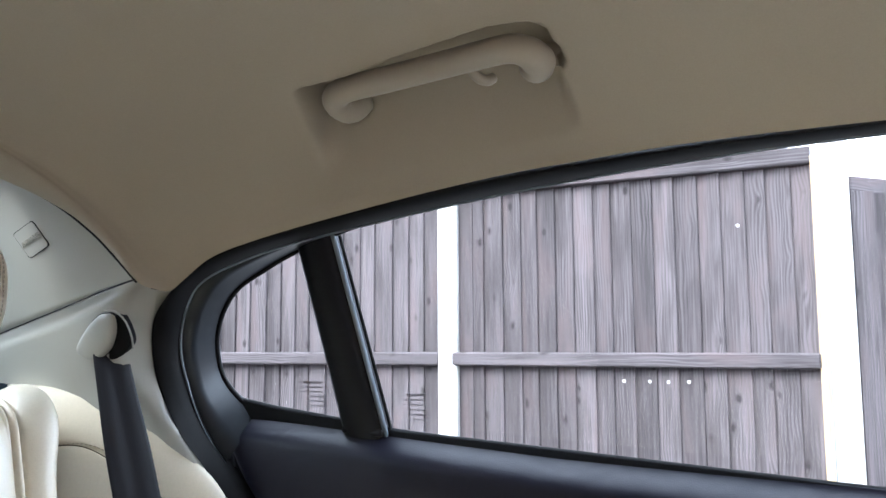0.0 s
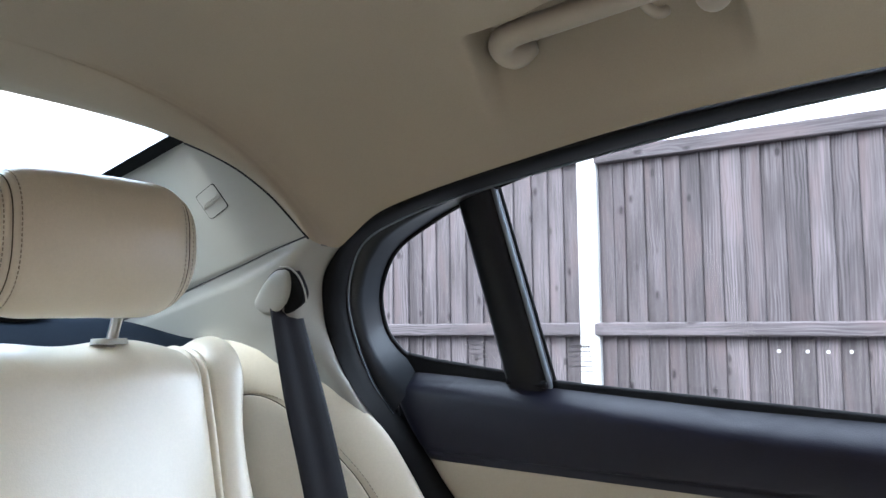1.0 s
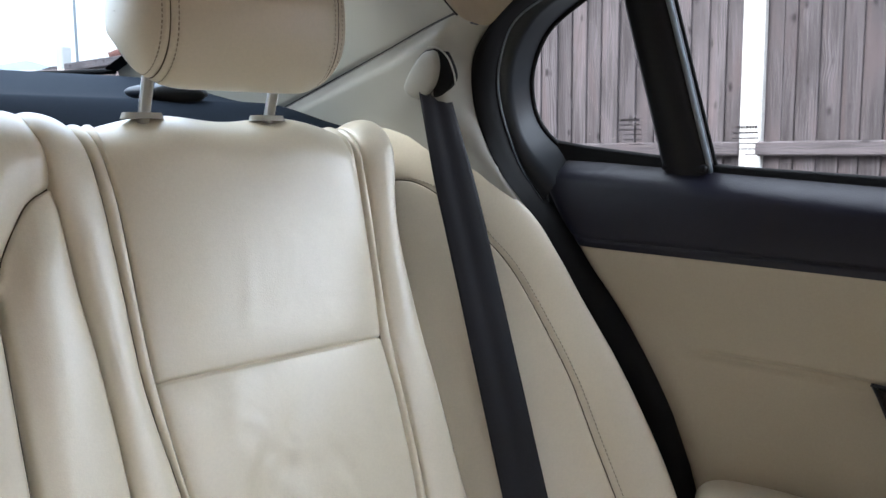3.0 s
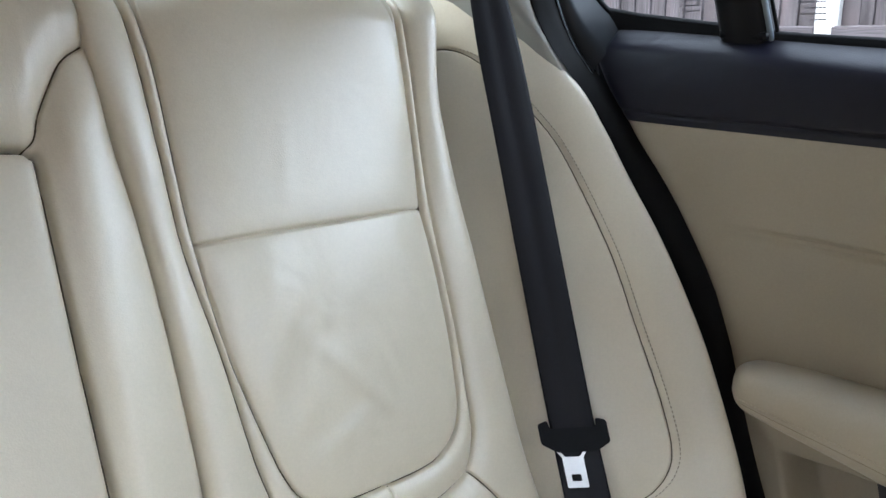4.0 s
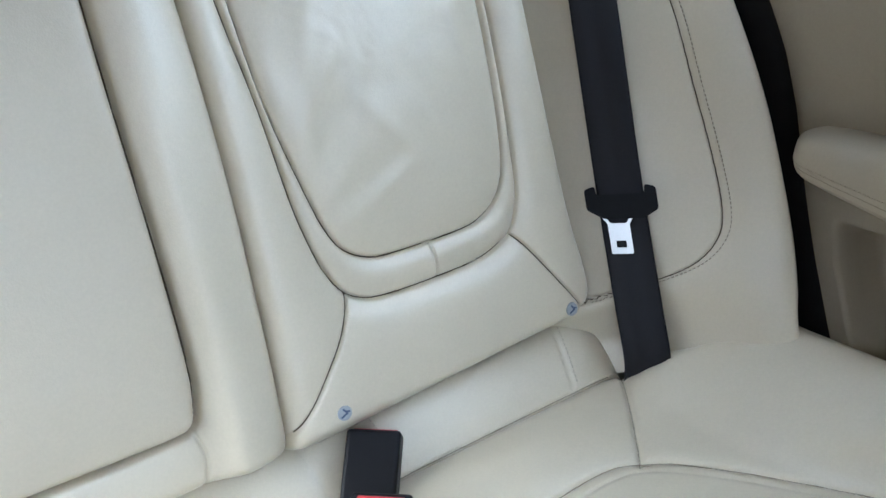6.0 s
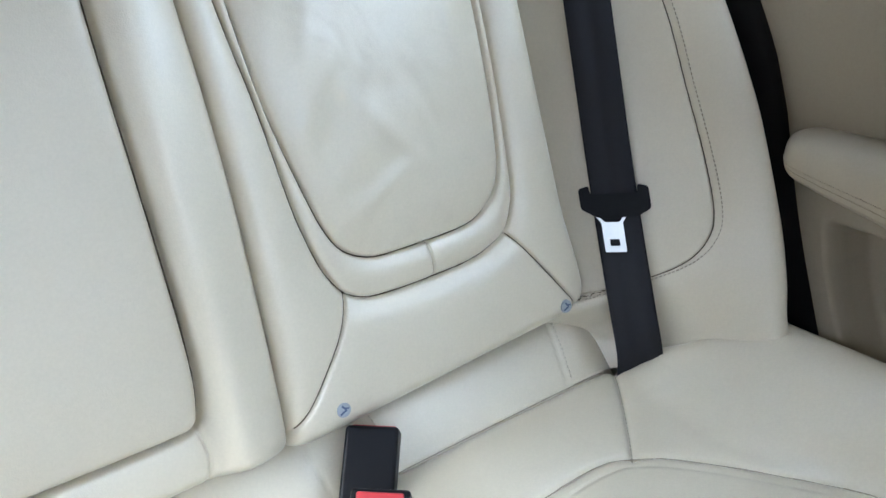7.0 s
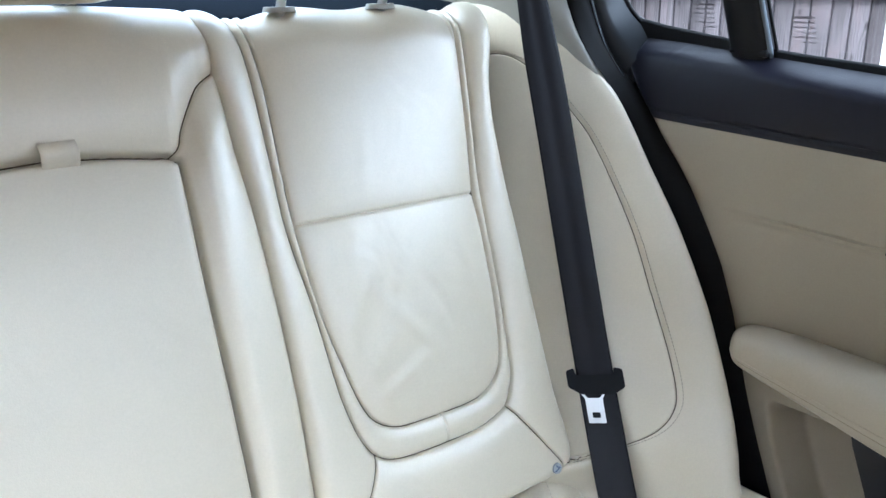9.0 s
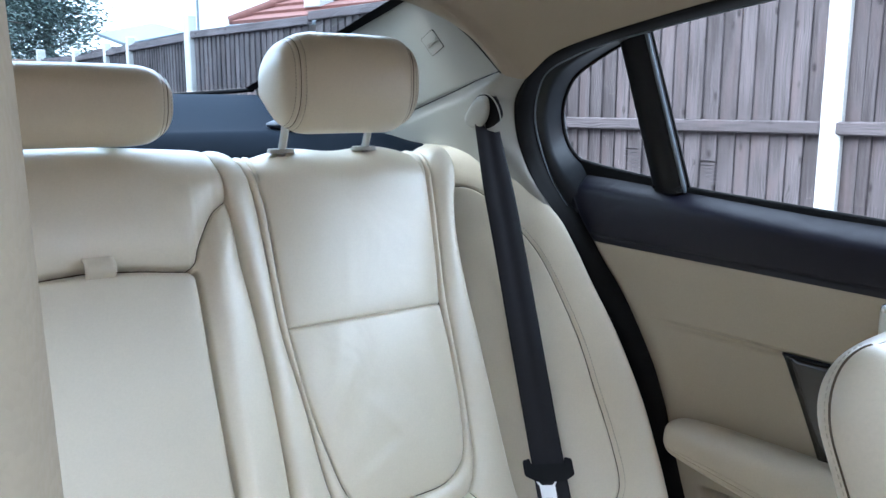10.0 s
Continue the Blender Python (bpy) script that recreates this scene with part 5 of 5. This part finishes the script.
def build_front_seat(cx, label, shoulder=0.245, pad=CREAM):
    """Back and headrest of a front seat, seen from behind."""
    s = thing("front_seat", label, "front seat", "front seats", at=(cx, -0.85, 0.25))
    m = 56
    k = np.r_[np.linspace(0, 0.90, 44), 0.91 + 0.09 * np.sin(np.linspace(0, 0.5, 17) * np.pi)]
    n = len(k)
    th = np.linspace(0, 2 * np.pi, m)
    z = 0.40 + 0.655 * k
    yc = -1.07 + 0.30 * k
    cap = np.sqrt(np.clip(1 - np.clip((k - 0.91) / 0.09, 0, 1) ** 2, 0, 1))
    hx = np.interp(k, (0, 0.5, 0.8, 1), (0.26, 0.265, shoulder, shoulder)) * (0.80 + 0.20 * cap)
    hy = np.interp(k, (0, 0.6, 1), (0.10, 0.085, 0.06)) * (0.02 + 0.98 * cap)
    sx = np.sign(np.cos(th)) * np.abs(np.cos(th)) ** 0.6
    sy = np.sign(np.sin(th)) * np.abs(np.sin(th)) ** 0.6
    P = np.stack([cx + hx[:, None] * sx, yc[:, None] + hy[:, None] * sy, np.repeat(z[:, None], m, 1)], -1)
    groove = np.exp(-((th % np.pi - 0.55) / 0.03) ** 2)
    P[..., 0] -= (P[..., 0] - cx) * 0.012 * groove
    under(grid_mesh("backrest", P, CREAM, flip=True), s)
    for j in (26, 2):
        line = np.array([P[i, j] for i in range(4, n - 1)])
        under(tube("piping", line, 0.0009, DARK_SEAM, sides=6), s)
        edge = np.array([P[i, j + (-1 if j == 26 else 1)] for i in range(4, n - 1)])
        stitches("stitching", line + (edge - line) * 0.5 + (0, 0.001, 0.001), THREAD, s, every=0.005, r=0.0004)
    m2 = pose(0, 0, 0, -10, 0, 0)
    bm = bmesh.new()
    bmesh.ops.create_cube(bm, size=1)
    bmesh.ops.scale(bm, vec=(0.275, 0.095, 0.19), verts=bm.verts)
    bmesh.ops.bevel(bm, geom=list(bm.edges), offset=0.040, segments=6, affect="EDGES", profile=0.5)
    bmesh.ops.transform(bm, matrix=pose(cx, -0.905, 1.215) @ m2, verts=bm.verts)
    under(part("head_pad", bm, pad, smooth=True), s)
    for x in (-0.07, 0.07):
        under(tube("post", np.linspace((cx + x, -0.90, 1.14), (cx + x, -0.885, 1.02), 4), 0.006, STEEL, sides=12), s)
    under(block("seat_base", (0.44, 0.44, 0.12), (cx, -1.40, 0.30), PLASTIC, bevel=0.02), s)
    under(block("seat_cushion", (0.52, 0.50, 0.20), (cx, -1.42, 0.42), CREAM, bevel=0.05, seg=4, smooth=True), s)
    return s


# ---- outside ----
FENCE_X = 3.81


FEATHER = {}


def feather_board(width):
    """One tapered fence board, thin at one edge and thick at the other; alike boards share it."""
    if width not in FEATHER:
        bm = bmesh.new()
        h = 0.91
        rim = [(-0.010, -width / 2), (0.006, -width / 2), (0.003, width / 2), (-0.003, width / 2), (-0.012, -width / 2 + 0.003)]
        lo, hi = ([bm.verts.new((x, y, z)) for x, y in rim] for z in (-h, h))
        n = len(rim)
        for i in range(n):
            bm.faces.new([lo[i], lo[(i + 1) % n], hi[(i + 1) % n], hi[i]])
        bm.faces.new(lo[::-1])
        bm.faces.new(hi)
        me = bpy.data.meshes.new("board")
        bm.to_mesh(me)
        bm.free()
        me.materials.append(WOOD)
        FEATHER[width] = me
    return FEATHER[width]


def build_fence(name, start, way, panels, label, first_post=True, drop=0.0, post_top=2.05, batten=False, pitch=1.90, inset=0.05, cap_top=2.04, fall=0.0, last_post=False, wide=0.105):
    """Close-board fence: concrete posts, arris rails, cap and overlapping feather-edged boards."""
    f = thing(name, label, "fence", "garden fences", at=(*start, 0))
    turn = math.degrees(math.atan2(way[1], way[0])) - 90
    random.seed(len(name) + panels)
    for i in range(panels + (1 if last_post else 0)):
        low = fall * i
        a = Vector((*start, -drop - low)) + Vector((*way, 0)) * (pitch * i)

        def put(ob, along, z, off, tilt=0.0):
            ob.matrix_local = Matrix.Translation(-f.location) @ Matrix.Translation(a + Vector((*way, 0)) * along) @ pose(0, 0, 0, 0, 0, turn) @ pose(off, 0, z, 0, 0, tilt)
            return ob

        def box(nm, size, along, z, off, mat, bev=0.0):
            bm = bmesh.new()
            bmesh.ops.create_cube(bm, size=1)
            bmesh.ops.scale(bm, vec=size, verts=bm.verts)
            if bev:
                bmesh.ops.bevel(bm, geom=list(bm.edges), offset=bev, segments=1, affect="EDGES")
            return put(part(nm, bm, mat, f), along, z, off)

        last = i == panels
        if i or first_post:
            tall = post_top + (0.10 + low if last else -0.14 if i else 0.0)
            box("post", (0.10, 0.13 if last else wide, tall + 0.03), 0.0, (tall - 0.03) / 2, 0.0, CONCRETE, bev=0.012)
        if last:
            break
        long, mid = pitch - inset - 0.05, (pitch + inset - 0.05) / 2
        whole = fall > 0
        box("cap", (0.05, pitch if whole else long, 0.075), pitch / 2 if whole else mid, cap_top - 0.035, -0.012, RAILWOOD, bev=0.006)
        box("rail", (0.035, long, 0.070), mid, 1.087, -0.030, RAILWOOD, bev=0.008)
        box("rail", (0.035, long, 0.070), mid, 0.38, -0.030, RAILWOOD, bev=0.008)
        box("gravel_board", (0.05, long, 0.16), mid, 0.08, 0.0, CONCRETE, bev=0.01)
        if batten:
            box("batten", (0.03, 0.036, 1.86), 0.078, 1.05, -0.020, NEWWOOD)
        y = inset
        while y < pitch - 0.07:
            w = random.choice((0.108, 0.116, 0.122, 0.128))
            ob = new("board", feather_board(w))
            ob.parent = f
            put(ob, min(y + w / 2, pitch - 0.05 - w / 2), 1.065 + random.uniform(-0.004, 0.004), 0.012 + random.uniform(-0.0015, 0.0015), -5.0 + random.uniform(-0.7, 0.7))
            y += w - 0.020
    return f


def build_outside():
    bm = bmesh.new()
    bmesh.ops.create_grid(bm, x_segments=60, y_segments=60, size=400)
    for v in bm.verts:
        v.co.z = -0.02 + (noise.noise(v.co * 0.02) * 0.3 if v.co.length > 60 else 0)
    tagged(part("ground", bm, TARMAC), "grey tarmac ground around the car", "ground", kind="structure")
    # beside the car
    build_fence("fence", (FENCE_X, -0.66), (0.0, 1.0), 1, "weathered brown close-board fence between pale concrete posts", batten=True, inset=0.092, cap_top=2.022)
    # pale discs on the boards: daylight through small bored holes put into their colour
    for y, z in ((0.293, 0.987), (0.17, 0.987), (0.085, 0.986), (-0.008, 0.988), (-0.25, 1.697)):
        bm = bmesh.new()
        bmesh.ops.create_cone(bm, cap_ends=True, segments=14, radius1=0.0085, radius2=0.008, depth=0.006)
        bmesh.ops.transform(bm, matrix=pose(FENCE_X - 0.001, y, z, 0, -90, 0), verts=bm.verts)
        tagged(part("hole_daylight", bm, CONCRETE), "small pale disc standing for daylight through a hole in a board", "plug", "fence plugs")
    d = Vector((-0.88, 6.83)).normalized()
    build_fence("fence", (FENCE_X, 1.22), (d.x, d.y), 3, "long weathered board fence running past the car", pitch=2.296, fall=0.035, last_post=True, post_top=2.045)
    # further fence in shorter stretches, its pale posts standing proud of the boards
    spots = [(2.93, 8.05), (2.95, 10.40), (3.00, 11.75), (3.02, 13.75), (2.72, 15.0)]
    for (x0, y0), (x1, y1) in zip(spots[:-1], spots[1:]):
        g = Vector((x1 - x0, y1 - y0))
        build_fence("fence", (x0, y0), g.normalized(), 1, "weathered grey board fence between tall white concrete posts", first_post=(x0, y0) != spots[0], drop=0.0, post_top=2.06, cap_top=1.95, pitch=g.length, wide=0.12)
    tagged(block("end_post", (0.13, 0.13, 2.12), (2.72, 15.0, 1.06), CONCRETE, bevel=0.012), "tall white concrete post at the corner of a garden", "post")
    tagged(block("garden_wall", (7.0, 0.22, 1.95), (-0.85, 15.2, 0.975), BRICKWORK, bevel=0.01), "low red-brown brick garden wall beyond the fence", "wall")
    e = Vector((0.75, -0.66)).normalized()
    build_fence("fence", (FENCE_X - 0.02, -0.69), (e.x, e.y), 2, "lower weathered board fence turning away beyond the post", first_post=False, drop=0.16, inset=0.03)

    # added walls where the view never turns, blocking low daylight from the cabin
    for name, size, at in (("wall_skyblock_west", (0.22, 30.0, 3.0), (-4.6, 2.0, 1.5)), ("wall_skyblock_south", (30.0, 0.22, 3.2), (8.0, -10.0, 1.6))):
        tagged(block(name, size, at, BRICKWORK, bevel=0.01), "added brick wall out of view, blocking low daylight", "wall", kind="structure")

    # tiled house behind the fence, standing a little askew
    def askew(a, b, z):
        """a along the eaves away from the car, b inwards from them."""
        return (5.35 - 0.29 * a + 0.957 * b, 10.0 + 0.957 * a + 0.29 * b, z)

    house = thing("house", "low house with a red tiled hipped roof behind the fence", "house", at=askew(0, 3, 0))
    under(block("wall", (5.0, 6.2, 2.4), askew(-1.2, 3.1, 1.2), RENDER, turn=(0, 0, 16.9)), house)
    a0, a1, b1, ze, zr = -5.2, 1.75, 6.2, 2.42, 4.15

    def slope(name, corners):
        a, b, c, d2 = (Vector(askew(*p)) for p in corners)
        courses = 13
        roof = new(name)
        under(roof, house)
        for i in range(courses):
            f0, f1 = i / courses, (i + 1.12) / courses
            bm = bmesh.new()
            p = [a.lerp(d2, f0), b.lerp(c, f0), b.lerp(c, min(1, f1)), a.lerp(d2, min(1, f1))]
            n = (p[1] - p[0]).cross((p[3] - p[0]) + (p[2] - p[1])).normalized()
            if n.z < 0:
                n = -n
            v = [bm.verts.new(q + n * o) for q, o in zip(p, (0.05, 0.05, 0.0, 0.0))]
            v += [bm.verts.new(q - n * 0.03) for q in p]
            for idx in ((0, 1, 2, 3), (4, 7, 6, 5), (0, 4, 5, 1), (1, 5, 6, 2), (3, 2, 6, 7), (0, 3, 7, 4)):
                bm.faces.new([v[j] for j in idx])
            ob = part("tile_course", bm, TILE)
            ob.parent = roof
    slope("roof_slope", ((a1, 0, ze), (a0, 0, ze), (a0 + 3.1, 3.1, zr), (a1 - 3.1, 3.1, zr)))
    slope("roof_slope", ((a1, b1, ze), (a1, 0, ze), (a1 - 3.1, 3.1, zr), (a1 - 3.1, 3.1, zr)))
    slope("roof_slope", ((a0, 0, ze), (a0, b1, ze), (a0 + 3.1, 3.1, zr), (a0 + 3.1, 3.1, zr)))
    slope("roof_slope", ((a0, b1, ze), (a1, b1, ze), (a1 - 3.1, 3.1, zr), (a0 + 3.1, 3.1, zr)))
    under(tube("gutter", [askew(a0, -0.03, ze - 0.06), askew(a1, -0.03, ze - 0.06)], 0.05, GUTTER), house)
    under(tube("ridge_tiles", [askew(a0 + 3.1, 3.1, zr + 0.03), askew(a1 - 3.1, 3.1, zr + 0.03)], 0.09, TILE), house)
    under(tube("hip_tiles", [askew(a1, 0, ze + 0.05), askew(a1 - 3.1, 3.1, zr + 0.03)], 0.08, TILE), house)
    under(tube("hip_tiles", [askew(a0, 0, ze + 0.05), askew(a0 + 3.1, 3.1, zr + 0.03)], 0.08, TILE), house)

    under(block("roof_vent", (0.34, 0.34, 0.30), askew(0.1, 0.35, 2.74), CONCRETE, bevel=0.02, turn=(0, 0, 17)), house)

    # garden shed beyond the fence
    shed = thing("shed", "small shed with a weathered grey-green sloping roof", "shed", at=(4.0, 13.4, 0))
    under(block("wall", (1.3, 1.3, 2.1), (4.05, 13.7, 1.05), RAILWOOD), shed)
    under(block("roof", (1.0, 1.5, 0.06), (4.05, 13.65, 2.36), GUTTER, turn=(10, -13, 0)), shed)

    # tall rendered house further back, its eaves gutter and downpipe
    tall = thing("house", "tall pale rendered house with grey gutter and downpipe", "house", at=(12.0, 22.5, 0))
    under(block("wall", (7.0, 8.6, 7.2), (12.1, 21.9, 3.6), RENDER, turn=(0, 0, 16)), tall)
    under(tube("gutter", [(7.15, 25.2, 7.26), (9.55, 16.9, 7.30)], 0.13, GUTTER, sides=10), tall)
    under(block("soffit", (0.55, 8.7, 0.22), (8.55, 21.1, 7.27), GUTTER, turn=(0, 0, 16.1)), tall)
    under(tube("downpipe", spline([(7.95, 22.35, 7.1), (8.1, 22.4, 6.8), (8.32, 22.5, 6.5), (8.33, 22.5, 5.9), (8.33, 22.5, 0.0)], 30), 0.075, GUTTER, sides=10), tall)

    # neighbouring cream gable seen over the fence beside the car
    gable = thing("house", "cream house with a tiled verge beyond the fence", "house", at=(14.5, 8.5, 0))
    under(block("wall", (6.0, 4.5, 2.9), (15.5, 8.6, 1.45), RENDER), gable)
    under(block("roof", (6.6, 2.9, 0.14), (15.5, 7.5, 3.25), TILE, turn=(24, 0, 0)), gable)
    under(block("roof", (6.6, 2.9, 0.14), (15.5, 9.8, 3.25), TILE, turn=(-24, 0, 0)), gable)


def build_conifer(at, tall, wide, seed, bare=False):
    rng = random.Random(seed)
    t = thing("tree", "thin bare-branched tree with sparse foliage" if bare else "tall dark green conifer beyond the fence", "tree", "trees", at=at)
    tube("trunk", [(0, 0, 0), (0.03, 0, tall * 0.5), (0.0, 0.02, tall * 0.98)], np.linspace(tall * 0.022, 0.03, 3), BARK, t)
    verts, faces = [], []
    tips = []
    n = 26 if bare else 90
    for i in range(n):
        z = tall * (0.22 + 0.76 * (i / n))
        reach = wide * (1.02 - (z / tall)) * rng.uniform(0.7, 1.15) + 0.15
        a = rng.uniform(0, 6.283)
        rise = 0.35 if bare else -0.12
        tip = Vector((math.cos(a) * reach, math.sin(a) * reach, z + rise * reach))
        tube("limb", [(0, 0, z), tuple(Vector((0, 0, z)).lerp(tip, 0.55) + Vector((0, 0, 0.05))), tuple(tip)], np.array([0.05, 0.03, 0.012]) * (tall / 9), BARK, t, sides=5) if i % (1 if bare else 3) == 0 else None
        tips.append((Vector((0, 0, z)), tip))
    per = 60 if bare else 900
    for base, tip in tips:
        for _ in range(per):
            f = rng.uniform(0.3 if bare else 0.15, 1.05)
            c = base.lerp(tip, f) + Vector([rng.gauss(0, 0.13 + 0.10 * f) for _ in range(3)]) * (tall / 9)
            s = rng.uniform(0.025, 0.06) * (tall / 9)
            d = (tip - base).normalized() + Vector([rng.uniform(-0.6, 0.6) for _ in range(3)])
            w = d.cross(Vector((rng.uniform(-1, 1), rng.uniform(-1, 1), 1))).normalized() * s * 0.5
            b = len(verts)
            verts += [c - w, c + d * s * 1.5, c + w, c - d * s * 0.6]
            faces.append((b, b + 1, b + 2, b + 3))
    link_mesh("crown", verts, faces, LEAF, t, smooth=False)["kind"] = "stuff"
    return t


# ---- put the place together ----
build_headliner()
build_pillar_trim()
build_shelf()
build_rear_window()
build_side_window()
build_door()
build_shell()

rear_seat = thing("rear_seat", "cream leather rear bench seat with sewn panels and piping", "seat")
build_seat_back(rear_seat)
build_centre_back(rear_seat)
build_wing(rear_seat)
build_cushion(rear_seat)
build_headrest((0.326, 0.058, 1.234), (0.239, 0.114, 0.140), 0.070, "cream leather headrest raised on two chrome posts", reach=0.035, shift=-0.017, foot_y=0.040, tilt=-8, full=0.42, power=2.8)
build_headrest((CX, 0.075, 1.203), (0.260, 0.115, 0.101), 0.066, "cream leather middle headrest pushed down", reach=0.004, tilt=-6, full=0.50, power=2.8, sewn=0.88)
build_belt()
build_buckle((0.234, -0.152, 0.492), (-52, 0, -40), "black belt buckle standing up from the seat crease", False)
build_buckle((0.178, -0.256, 0.510), (30, 0, -40), "black belt buckle with its red button showing", True)
build_grab_handle()
build_front_seat(0.455, "cream leather front seat seen from behind", 0.262)
# left headrest pad takes the darker cream for the shade falling on it
build_front_seat(-0.4025, "cream leather front seat, its headrest pad darkened for the shade on it", pad=VINYL_SHADED)

build_outside()
build_conifer((3.0, 21.0, 0), 10.0, 3.0, 3)
build_conifer((1.2, 20.0, 0), 9.0, 3.2, 5)
build_conifer((4.6, 24.0, 0), 8.5, 2.2, 9, bare=True)
